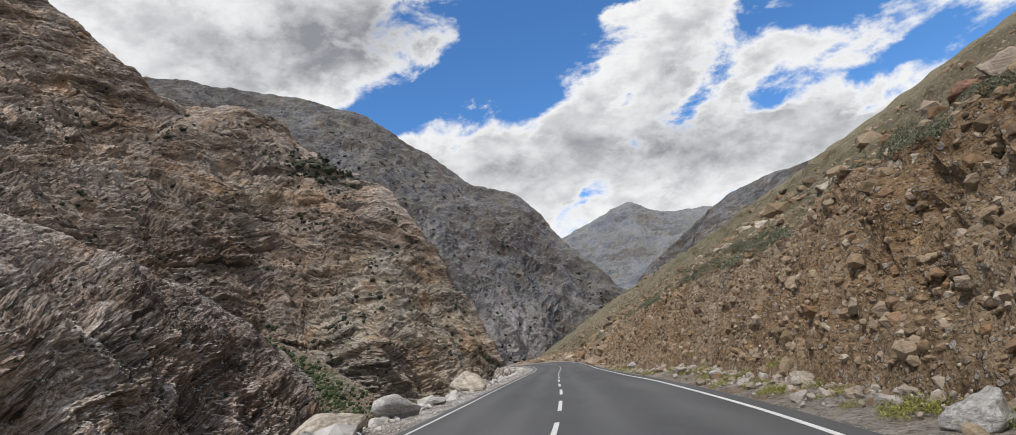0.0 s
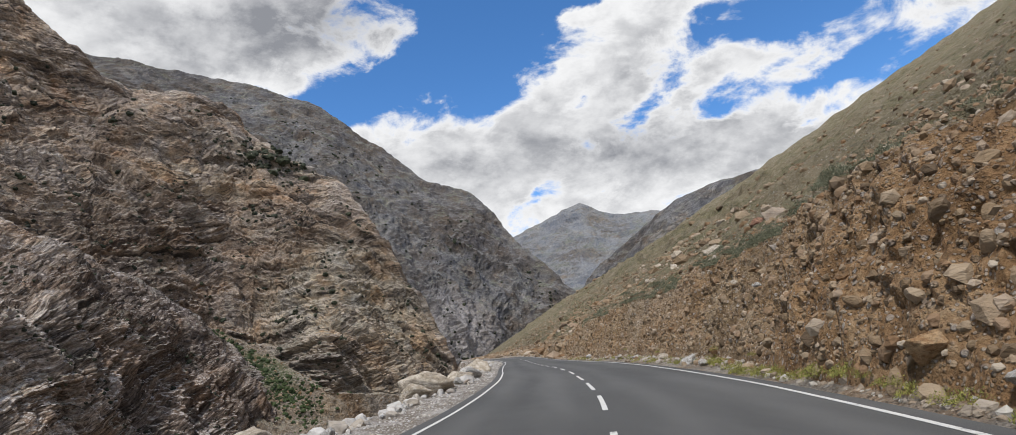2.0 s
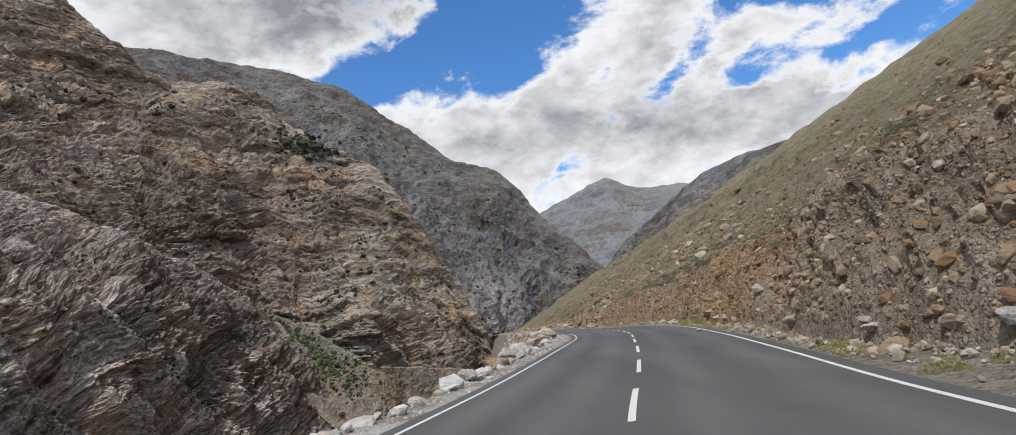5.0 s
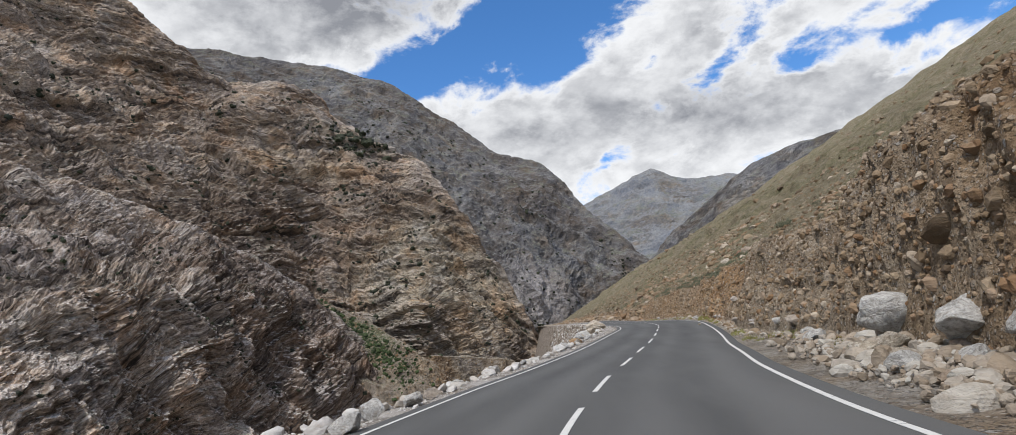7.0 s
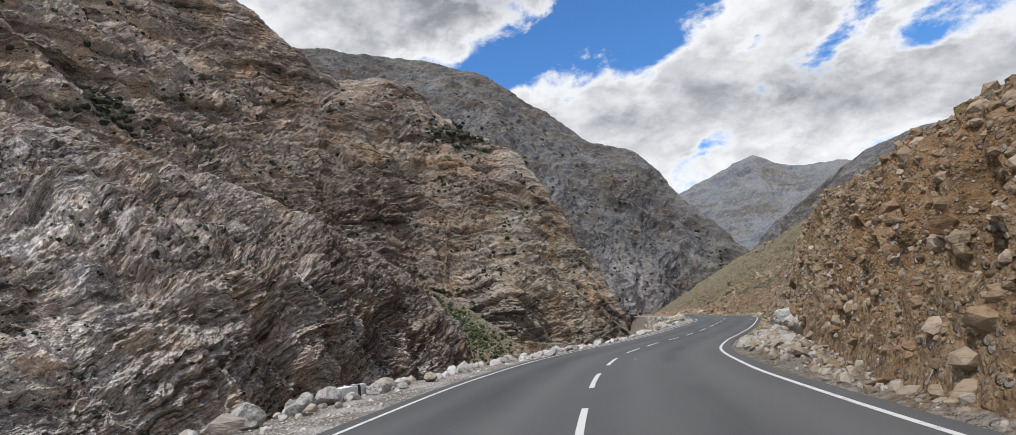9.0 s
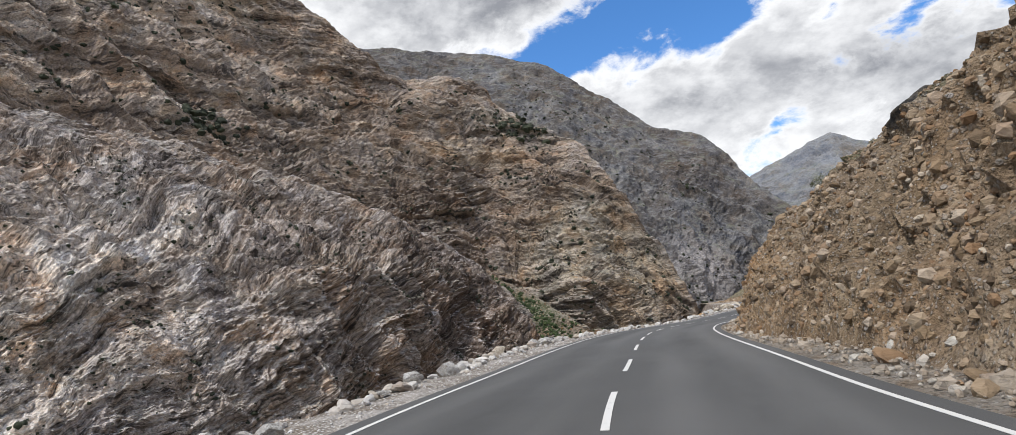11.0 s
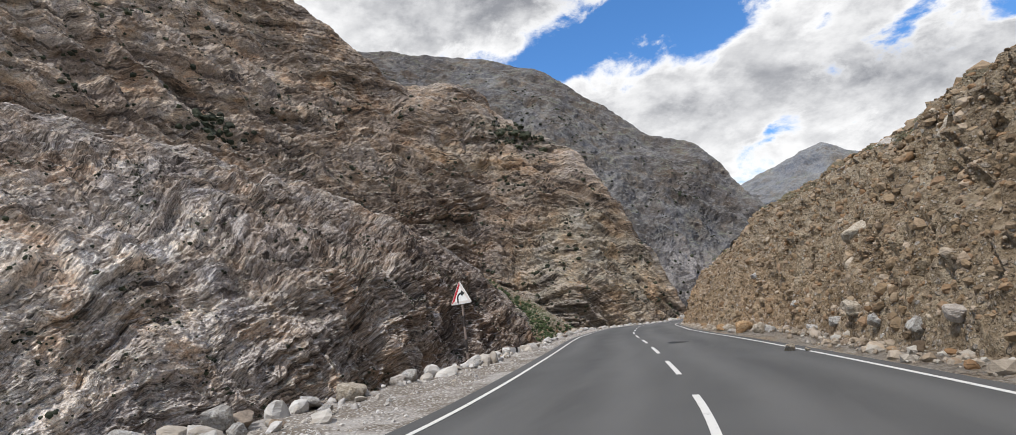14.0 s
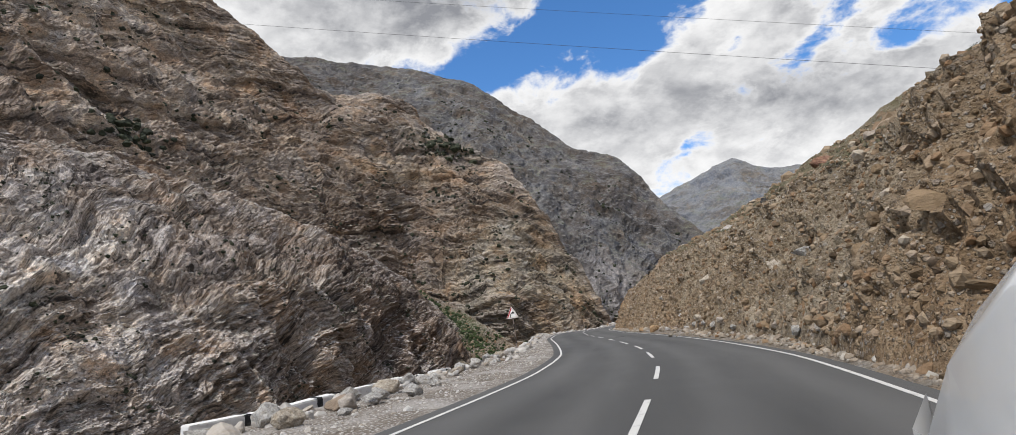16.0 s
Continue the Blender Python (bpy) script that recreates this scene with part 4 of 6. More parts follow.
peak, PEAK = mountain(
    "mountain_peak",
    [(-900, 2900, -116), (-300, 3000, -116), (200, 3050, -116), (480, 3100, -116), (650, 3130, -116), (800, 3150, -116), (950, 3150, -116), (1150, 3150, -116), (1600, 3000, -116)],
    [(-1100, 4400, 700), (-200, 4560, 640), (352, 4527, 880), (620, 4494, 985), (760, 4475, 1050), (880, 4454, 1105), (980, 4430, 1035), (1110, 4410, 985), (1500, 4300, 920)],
    220, 150, M_PEAK, "distant grey mountain peak with blue haze painted into its rock colour", 0.1, 1 / 700, 55, (0.2, 0.1, 0.9), ledge=0.04, crisp=40)

# ---- the gorge's floor and the land beyond, to the horizon ----
gx, gy = np.meshgrid(np.linspace(-4800, 4800, 60), np.linspace(-4800, 4800, 60), indexing="ij")
gp = np.stack([gx, gy, np.full_like(gx, -118.0)], -1)
gp[..., 2] += 1.5 * fbm(gp.reshape(-1, 3) * 0.01, 2).reshape(gx.shape)
ground = tagged(new("ground", grid_mesh("ground", gp, M_GRAVEL)), "stony gorge floor", "ground", kind="structure")

# ---- loose stones and boulders ----
def icosphere(level):
    bm = bmesh.new()
    bmesh.ops.create_icosphere(bm, subdivisions=level, radius=1.0)
    v = np.array([x.co[:] for x in bm.verts])
    f = np.array([[x.index for x in p.verts] for p in bm.faces])
    bm.free()
    return v, f


def rock_shape(level, rng, cuts=9, rough=0.10):
    """A broken stone about 1 m in radius: a ball cut by planes and worn."""
    v, f = icosphere(level)
    v = v.copy()
    for _ in range(cuts):
        n = rng.normal(size=3)
        n /= np.linalg.norm(n)
        h = rng.uniform(0.45, 0.85)
        over = np.maximum(v @ n - h, 0)
        v -= over[:, None] * n * 0.92
    v *= rng.uniform(0.75, 1.15, 3)
    q = v + rng.uniform(0, 50, 3)
    v += v * (rough * fbm(q * 1.6, 3) + 0.35 * rough * ridged(q * 4, 2))[:, None]
    return v, f


def rotations(rng, n, tilt=1.0):
    a, b, c = rng.uniform(0, 2 * np.pi, n), rng.uniform(-tilt, tilt, n), rng.uniform(-tilt, tilt, n)
    ca, sa, cb, sb, cc, sc = np.cos(a), np.sin(a), np.cos(b), np.sin(b), np.cos(c), np.sin(c)
    R = np.empty((n, 3, 3))
    R[:, 0] = np.stack([ca * cb, ca * sb * sc - sa * cc, ca * sb * cc + sa * sc], -1)
    R[:, 1] = np.stack([sa * cb, sa * sb * sc + ca * cc, sa * sb * cc - ca * sc], -1)
    R[:, 2] = np.stack([-sb, cb * sc, cb * cc], -1)
    return R


def scatter(name, shapes, places, sizes, rng, material, squash=0.75, tilt=1.0, smooth=False):
    """All the stones (or clumps) of one spread, joined."""
    V, F, base = [], [], 0
    R = rotations(rng, len(places), tilt)
    pick = rng.integers(0, len(shapes), len(places))
    for k, (v, f) in enumerate(shapes):
        sel = np.where(pick == k)[0]
        if not len(sel):
            continue
        flat = v * (1, 1, squash)
        P = np.einsum("nij,vj->nvi", R[sel], flat) * sizes[sel][:, None, None] + places[sel][:, None]
        V.append(P.reshape(-1, 3))
        F.append((f[None] + (np.arange(len(sel)) * len(v))[:, None, None] + base).reshape(-1, f.shape[1]))
        base += P.shape[0] * P.shape[1]
    return raw_mesh(name, np.concatenate(V), np.concatenate(F), material, smooth)


def pick_cells(G, rows, cols, n, rng, weight=None):
    """n places on the grid of points G, in a range of its rows and columns, even over its area."""
    S = G[rows[0]:rows[1], cols[0]:cols[1]]
    area = np.linalg.norm(np.cross(S[1:, :-1] - S[:-1, :-1], S[:-1, 1:] - S[:-1, :-1]), axis=2)
    if weight is not None:
        area = area * weight(S[:-1, :-1])
    p = area.ravel() / area.sum()
    k = rng.choice(len(p), n, p=p)
    i, j = np.unravel_index(k, area.shape)
    a, b = rng.random((n, 1)), rng.random((n, 1))
    return S[i, j] * (1 - a) * (1 - b) + S[i + 1, j] * a * (1 - b) + S[i, j + 1] * (1 - a) * b + S[i + 1, j + 1] * a * b


rng = np.random.default_rng(5)
M_RUBBLE = stone_material("rubble_stone", [(0.36, 0.31, 0.25), (0.27, 0.21, 0.15), (0.46, 0.43, 0.38), (0.33, 0.26, 0.19)])
TINY = [rock_shape(1, rng, 5, 0.12) for _ in range(7)]
SMALL = [rock_shape(2, rng, 8) for _ in range(7)]
r0, r1 = np.searchsorted(hy, -150), np.searchsorted(hy, 66)
c0, c1, c2 = np.searchsorted(hd, 0.05), np.searchsorted(hd, 7.0), np.searchsorted(hd, 60.0)

# stones that stick out of the cut bank
places = pick_cells(HILL, (r0, r1), (c0, c1), 60000, rng)
sizes = np.clip(rng.lognormal(-2.95, 0.6, len(places)), 0.022, 0.24)
tagged(new("bank_stones", scatter("bank_stones", TINY, places, sizes, rng, M_STONE)), "brown and grey stones set in the cut bank", "stones", kind="stuff")
places = pick_cells(HILL, (r0, r1), (c0, c1), 800, rng)
sizes = np.clip(rng.lognormal(-1.95, 0.4, len(places)), 0.09, 0.42)
tagged(new("bank_rocks", scatter("bank_rocks", SMALL, places, sizes, rng, M_STONE)), "tan rocks set in the cut bank", "rocks", kind="stuff")
# stones over the hillside above the cut
r2 = np.searchsorted(hy, 260)
places = pick_cells(HILL, (r0, r2), (c1, c2), 22000, rng, lambda S: 1 / (6 + np.abs(S[..., 0] + 5) + 0.25 * np.maximum(S[..., 1] - 20, 0)) ** 1.2)
sizes = np.clip(rng.lognormal(-2.2, 0.7, len(places)), 0.05, 0.85)
tagged(new("hill_stones", scatter("hill_stones", TINY, places, sizes, rng, M_STONE, 0.7, 0.8)), "weathered stones lying on the hillside", "stones", kind="stuff")
places = pick_cells(HILL, (r0, np.searchsorted(hy, 700)), (c2, np.searchsorted(hd, 600.0)), 4500, rng)
sizes = np.clip(rng.lognormal(-0.3, 0.6, len(places)), 0.3, 3.5)
tagged(new("upper_rocks", scatter("upper_rocks", TINY, places, sizes, rng, M_STONE, 0.6, 0.4)), "scattered rocks high on the hillside", "rocks", kind="stuff")
# stones over the far slope
places = pick_cells(HILL, (np.searchsorted(hy, 55), np.searchsorted(hy, 420)), (2, c2), 9000, rng, lambda S: 1 / (40 + S[..., 1]) ** 1.3)
sizes = np.clip(rng.lognormal(-1.15, 0.65, len(places)), 0.1, 1.6)
tagged(new("slope_stones", scatter("slope_stones", TINY, places, sizes, rng, M_STONE, 0.6, 0.4)), "broken stones strewn over the far slope", "stones", kind="stuff")
# rubble at the foot of the cut
fy = rng.uniform(-150, 75, 6000)
fx = foot_x(fy) + rng.normal(-0.25, 0.4, len(fy))
fx = np.maximum(fx, offset(fy, PAVED + 0.1 + 0.3 * rng.random(len(fy))))
fz = road_z(fy) - 0.03 + 0.12 * np.clip((fx - offset(fy, PAVED)) / 1.2, 0, 1) + 0.9 * np.maximum(fx - foot_x(fy), 0)
sizes = np.clip(rng.lognormal(-3.0, 0.6, len(fy)), 0.02, 0.22)
tagged(new("foot_rubble", scatter("foot_rubble", TINY, np.stack([fx, fy, fz], -1), sizes, rng, M_RUBBLE)), "pale rubble along the foot of the bank", "rubble", kind="stuff")
# heap of fallen stones where the verge widens
py = rng.normal(-49, 5.0, 1300)
px = offset(py, PAVED + 0.35) + rng.beta(1.6, 1.2, 1300) * np.maximum(foot_x(py) + 0.3 - offset(py, PAVED + 0.35), 0.2)
pz = road_z(py) + 0.02 + 0.18 * np.clip((px - offset(py, PAVED + 0.6)) / 2, 0, 1)
tagged(new("fallen_rubble", scatter("fallen_rubble", SMALL, np.stack([px, py, pz], -1), np.clip(rng.lognormal(-2.7, 0.6, 1300), 0.03, 0.3), rng, M_RUBBLE)), "tan rubble fallen below the bank", "rubble", kind="stuff")
# gravel and small stones on the verge
v0, v1 = np.searchsorted(vy, -150), np.searchsorted(vy, 146)
places = pick_cells(VERGE, (v0, v1), (2, 15), 6500, rng)
sizes = np.clip(rng.lognormal(-3.55, 0.5, len(places)), 0.012, 0.12)
tagged(new("verge_stones", scatter("verge_stones", TINY, places, sizes, rng, M_PALE)), "loose pale stones on the verge", "stones", kind="stuff")

places = pick_cells(VERGE, (np.searchsorted(vy, -60), v1), (14, 34), 6000, rng)
sizes = np.clip(rng.lognormal(-1.95, 0.7, len(places)), 0.04, 0.9)
tagged(new("drop_stones", scatter("drop_stones", TINY, places, sizes, rng, M_PALE)), "pale rubble tipped over the edge of the drop", "rubble", kind="stuff")
places = pick_cells(SCREE, (0, SCREE.shape[0]), (0, SCREE.shape[1]), 5000, rng)
sizes = np.clip(rng.lognormal(-0.6, 0.6, len(places)), 0.25, 2.6)
tagged(new("scree_stones", scatter("scree_stones", TINY, places, sizes, rng, M_STONE)), "loose stones covering the scree slope", "stones", kind="stuff")


# boulders: each one a thing
SMOOTH, COARSE = [], []
for k in range(9):
    for level, store in ((4, SMOOTH), (3, COARSE)):
        v, f = rock_shape(level, np.random.default_rng(100 + k), 11, 0.13)
        store.append(raw_mesh("boulder", v, f, M_BOULDER, level > 3))


def ground_under(G, ys, x, y):
    i = min(max(np.searchsorted(ys, y), 1), len(ys) - 1)
    row = G[i]
    order = np.argsort(row[:, 0])
    return float(np.interp(x, row[order, 0], row[order, 2]))


PAINTED = {}


def painted(me, material):
    """The same shape in another stone."""
    if material is None:
        return me
    key = (me.name, material.name)
    if key not in PAINTED:
        PAINTED[key] = me.copy()
        PAINTED[key].materials[0] = material
    return PAINTED[key]


def boulder(x, y, z, size, label, group, rng, material=None, sink=0.3, squash=0.75):
    store = SMOOTH if max(size if isinstance(size, tuple) else (size,)) > 0.38 else COARSE
    ob = new("boulder", painted(store[rng.integers(0, len(store))], material))
    if isinstance(size, tuple):
        size = (size[0], size[1], max(size[2], 0.72 * size[0]))
    sx, sy, sz = size if isinstance(size, tuple) else (size, size * rng.uniform(0.75, 1.1), size * squash * rng.uniform(0.8, 1.15))
    ob.matrix_world = Matrix.Translation((x, y, z + sz * (1 - sink) * 0.75)) @ Euler((rng.uniform(-0.3, 0.3), rng.uniform(-0.3, 0.3), rng.uniform(0, 6.28))).to_matrix().to_4x4() @ Matrix.Diagonal((sx, sy, sz, 1))
    return tagged(ob, label, "boulder", group)


def plain_stone(name, a, b, rough=0.9):
    n = Nodes(name, rough)
    t = n.noise(3.0, 6, 0.7, 0.4)
    chips = n.noise(9.0, 5, 0.7, 0.3)
    colour = n.mix(n.step(t, 0.36, 0.64), a, b)
    colour = n.mix(0.8, colour, n.ramp(chips, [(0.36, (0.5, 0.48, 0.45)), (0.5, (0.95, 0.95, 0.94)), (0.66, (1.2, 1.2, 1.18))]), "MULTIPLY")
    colour = n.mix(n.step(n.noise(1.4, 5, 0.65, 0.5), 0.52, 0.68, 0.0, 0.55), colour, (0.24, 0.185, 0.125))
    return n.finish(colour, n.math("ADD", t, n.math("MULTIPLY", chips, 0.4)), 0.8, 0.14)


M_BLACK = plain_stone("dark_rock", (0.03, 0.028, 0.026), (0.09, 0.08, 0.07))
M_OCHRE = plain_stone("ochre_rock", (0.30, 0.17, 0.08), (0.48, 0.33, 0.19))
M_RED = plain_stone("red_brown_rock", (0.16, 0.08, 0.055), (0.30, 0.17, 0.11))
M_WHITE = plain_stone("white_rock", (0.36, 0.335, 0.305), (0.57, 0.545, 0.51))
M_BEIGE = plain_stone("beige_rock", (0.34, 0.28, 0.21), (0.54, 0.475, 0.39))

# foot of the bank, placed one by one
FOOT = [(-4.4, -94.3, 0.42, M_BEIGE), (-5.0, -92.6, 0.33, M_OCHRE), (-3.6, -96.2, 0.46, M_OCHRE), (-3.1, -97.6, 0.40, M_BEIGE), (-2.7, -98.7, 0.33, M_WHITE), (-4.0, -95.3, 0.26, None),
        (-3.2, -96.9, 0.22, None), (-2.2, -99.6, 0.28, None), (-1.6, -101.5, 0.3, M_WHITE), (-0.6, -104.0, 0.38, M_WHITE), (-0.2, -106.3, 0.45, M_BEIGE), (0.2, -108.2, 0.42, M_WHITE), (0.0, -110.3, 0.3, M_WHITE),
        (0.4, -112.0, 0.28, None), (0.3, -113.7, 0.24, M_WHITE), (0.5, -116.5, 0.3, M_BEIGE), (0.5, -119.2, 0.26, None), (0.5, -122.4, 0.34, M_WHITE), (0.4, -125.2, 0.22, None),
        (-3.9, -41.0, 0.4, M_WHITE), (-3.5, -45.2, 0.9, M_WHITE), (-4.2, -48.4, 0.6, M_WHITE), (-4.9, -46.6, 0.36, M_BEIGE), (-4.6, -50.2, 0.42, M_WHITE), (-5.4, -49.6, 0.3, M_WHITE), (-5.0, -51.6, 0.4, None), (-5.9, -52.4, 0.3, M_WHITE), (-5.2, -53.6, 0.36, M_BEIGE), (-6.2, -54.6, 0.28, M_WHITE), (-4.4, -52.2, 0.34, M_BEIGE), (-5.6, -47.0, 0.38, M_BEIGE), (-4.8, -46.2, 0.35, None), (-6.0, -49.0, 0.33, M_WHITE), (-6.3, -50.6, 0.30, None), (-5.5, -48.2, 0.3, M_BEIGE),
        (-3.0, -38.3, 0.4, M_WHITE), (-2.6, -36.4, 0.34, None), (-2.3, -34.6, 0.3, M_WHITE), (-1.0, -31.0, 0.25, None), (0.9, -11.3, 0.42, M_OCHRE), (1.3, -12.9, 0.3, M_WHITE), (1.1, -14.6, 0.24, None), (2.9, 1.8, 0.28, M_WHITE),
        (3.3, 4.4, 0.42, M_WHITE), (3.4, 6.2, 0.22, None), (3.9, 9.9, 0.36, M_BEIGE), (3.7, 12.4, 0.22, None), (4.2, 16.2, 0.3, M_WHITE), (4.4, 21.5, 0.34, None), (5.4, 33.0, 0.4, M_WHITE)]
for x, y, s, mat in FOOT:
    x = max(min(x, float(foot_x(y)) + 0.1), float(offset(y, PAVED + 0.12 + s)))
    boulder(x, y, ground_under(HILL, hy, x, y), s, "pale rounded boulder lying at the foot of the bank", "boulders along the bank", rng, mat)
for k in range(50):
    y = rng.uniform(-148, 70)
    x = float(max(foot_x(y) + rng.normal(-0.15, 0.35), offset(y, PAVED + 0.35)))
    boulder(x, y, ground_under(HILL, hy, x, y), float(np.clip(rng.lognormal(-1.75, 0.35), 0.1, 0.4)), "small boulder among rubble below the bank", "boulders along the bank", rng)
# stones on the asphalt
for x, y, s in ((-1.27, -16.2, 0.13), (-3.1, -108.2, 0.16), (-2.75, -108.5, 0.09), (-11.0, -56.4, 0.06)):
    boulder(x, y, float(road_z(y)) - 0.05, s, "loose stone lying on the asphalt", "stones on the road", rng, M_BEIGE, 0.1)

# big rocks standing out of the bank and the slope above
SET_IN = [(-0.28, -103.0, 3.16, (0.5, 0.85, 0.5), M_BEIGE, "long pale slab sticking out of the bank"), (1.13, -108.0, 3.65, (0.5, 0.8, 0.5), M_BEIGE, "long pale slab sticking out of the bank"), (1.6, -116.9, 3.6, (0.6, 1.0, 0.5), M_BEIGE, "large pale boulder set in the bank"),
          (1.2, -115.4, 1.95, (0.6, 0.95, 0.5), M_BEIGE, "broad beige boulder set in the bank"), (0.05, -107.9, 0.9, (0.45, 0.5, 0.7), M_WHITE, "upright pale block in the bank"), (1.7, -120.1, 3.0, (0.5, 0.7, 0.4), M_OCHRE, "orange-brown slab set in the bank"),
          (1.5, -118.4, 1.56, (0.45, 0.6, 0.32), M_WHITE, "pale flat rock set in the bank"), (7.2, -99.2, 9.5, (0.6, 0.7, 0.6), None, "grey rock on the crest of the bank"), (2.2, -102.7, 6.4, (0.45, 0.55, 0.4), None, "grey rock on the crest of the bank"),
          (5.3, -6.5, 4.2, (0.75, 1.5, 0.8), M_BEIGE, "large tan slab leaning out of the crest"), (4.1, -3.9, 2.3, (0.3, 0.36, 0.3), M_OCHRE, "round orange rock set in the bank"), (7.5, 11.2, 4.3, (0.3, 0.5, 0.75), None, "upright grey slab on the slope"),
          (11.0, 34.5, 6.1, (0.6, 0.9, 0.5), M_BEIGE, "pale rock lying on the slope"), (2.3, -97.7, 6.9, (0.5, 0.75, 0.55), None, "grey rock on the crest of the bank"), (6.3, -92.3, 9.3, (0.8, 0.9, 1.0), M_BLACK, "dark rock standing on the crest"),
          (1.1, -97.0, 6.1, (0.4, 0.7, 0.3), None, "grey rock on the crest of the bank"), (-0.6, -94.0, 4.6, (0.3, 0.45, 0.25), M_BEIGE, "tan rock set in the bank"), (-2.0, -90.8, 3.8, (0.4, 0.5, 0.35), M_RED, "red-brown rock set in the bank"),
          (-2.6, -91.7, 2.4, (0.3, 0.42, 0.3), M_WHITE, "white rock set in the bank"), (-2.7, -77.6, 5.7, (0.95, 1.0, 0.85), M_BLACK, "black rock perched on the crest of the bank"), (-1.7, -98.5, 0.7, (0.4, 0.5, 0.45), M_WHITE, "pale rock at the foot of the bank"),
          (-1.3, -102.3, 0.6, (0.32, 0.35, 0.5), None, "grey rock at the foot of the bank"), (12.4, 22.6, 6.5, (1.0, 1.9, 0.85), M_BEIGE, "large tan rock lying on the slope"), (6.3, 9.0, 3.8, (0.4, 0.5, 0.6), M_BEIGE, "upright tan rock in the bank"),
          (5.4, 4.2, 2.9, (0.32, 0.42, 0.3), M_BEIGE, "pale rock set in the bank"), (5.0, 1.3, 2.3, (0.3, 0.42, 0.25), M_WHITE, "pale rock set in the bank"), (11.7, 13.9, 6.8, (0.6, 0.9, 0.5), M_RED, "dark rust-brown rock on the slope"),
          (12.1, 12.8, 7.0, (0.8, 1.1, 0.7), None, "weathered brown rock on the slope"), (6.8, 2.8, 4.3, (0.3, 0.6, 0.25), M_BEIGE, "flat pale rock on the crest of the bank"), (5.8, 0.9, 3.6, (0.4, 0.6, 0.3), None, "brown rock on the crest of the bank"),
          (5.6, 8.1, 2.2, (0.22, 0.25, 0.22), M_OCHRE, "round orange rock set in the bank"), (9.8, 30.5, 5.7, (0.5, 1.0, 0.4), M_BEIGE, "pale rock lying on the slope"), (12.1, 30.6, 6.8, (0.8, 1.7, 0.5), M_BEIGE, "flat tan rock lying on the slope"),
          (4.9, -111.6, 8.2, (1.0, 1.5, 0.5), M_RED, "dark brown slab overhanging the crest of the bank"), (3.3, -111.4, 6.5, (0.4, 0.55, 0.4), None, "grey rock on the crest of the bank"), (3.7, -107.6, 6.6, (0.45, 0.6, 0.4), M_BLACK, "dark rock on the crest of the bank"),
          (1.4, -116.6, 2.6, (0.4, 0.75, 0.35), M_BEIGE, "pale slab set in the bank"), (2.1, -119.2, 3.2, (0.4, 0.6, 0.4), M_BEIGE, "tan rock set in the bank"), (-2.5, -41.4, 2.2, (0.35, 0.55, 0.6), M_OCHRE, "orange rock set in the bank"),
          (215, 379, 108, (5.5, 5.5, 4.2), M_RED, "lone dark rust boulder high on the hillside"), (222, 372, 108, (4, 5, 2.6), M_BEIGE, "pale boulder high on the hillside")]
for x, y, z, (sx, sy, sz), mat, label in SET_IN:
    ground = ground_under(HILL, hy, x, y)
    ob = new("boulder", painted(SMOOTH[rng.integers(0, len(SMOOTH))], mat))
    ob.matrix_world = Matrix.Translation((x + 0.62 * sx, y, min(max(z, ground - 0.4 * sz), ground + 0.35 * sz))) @ Euler((rng.uniform(-0.25, 0.25), 0.35, rng.uniform(-0.4, 0.4))).to_matrix().to_4x4() @ Matrix.Diagonal((sx, sy, sz, 1))
    tagged(ob, label, "boulder", "rocks on the hillside")
for k in range(32):
    y = rng.uniform(-140, 90)
    x = float(foot_x(y) + bank_top(y) * 0.6 + abs(rng.normal(0, 7)) + 0.3)
    boulder(x, y, ground_under(HILL, hy, x, y), float(np.clip(rng.lognormal(-1.2, 0.45), 0.15, 0.7)), "weathered rock on the stony slope", "rocks on the hillside", rng, None, 0.8)

# smaller stones of the same kinds, too many to tell apart
sy = rng.uniform(-150, 70, 500)
sx = np.maximum(foot_x(sy) + rng.normal(-0.1, 0.4, 500), offset(sy, PAVED + 0.35))
sz = np.array([ground_under(HILL, hy, a, b) for a, b in zip(sx, sy)])
tagged(new("bank_foot_rocks", scatter("bank_foot_rocks", SMALL, np.stack([sx, sy, sz], -1), np.clip(rng.lognormal(-2.0, 0.4, 500), 0.07, 0.3), rng, M_STONE)), "pale broken rocks along the foot of the bank", "rocks", kind="stuff")
wy = rng.uniform(-150, 120, 1300)
wx = offset(wy, 0) - PAVED - verge_width(wy) * np.clip(rng.normal(0.92, 0.14, 1300), 0.4, 1.12)
wz = np.array([ground_under(VERGE, vy, a, b) for a, b in zip(wx, wy)])
tagged(new("verge_rocks", scatter("verge_rocks", SMALL, np.stack([wx, wy, wz + 0.03], -1), np.clip(rng.lognormal(-1.95, 0.45, 1300), 0.06, 0.34), rng, M_PALE)), "pale broken rocks heaped along the edge of the verge", "rocks", kind="stuff")

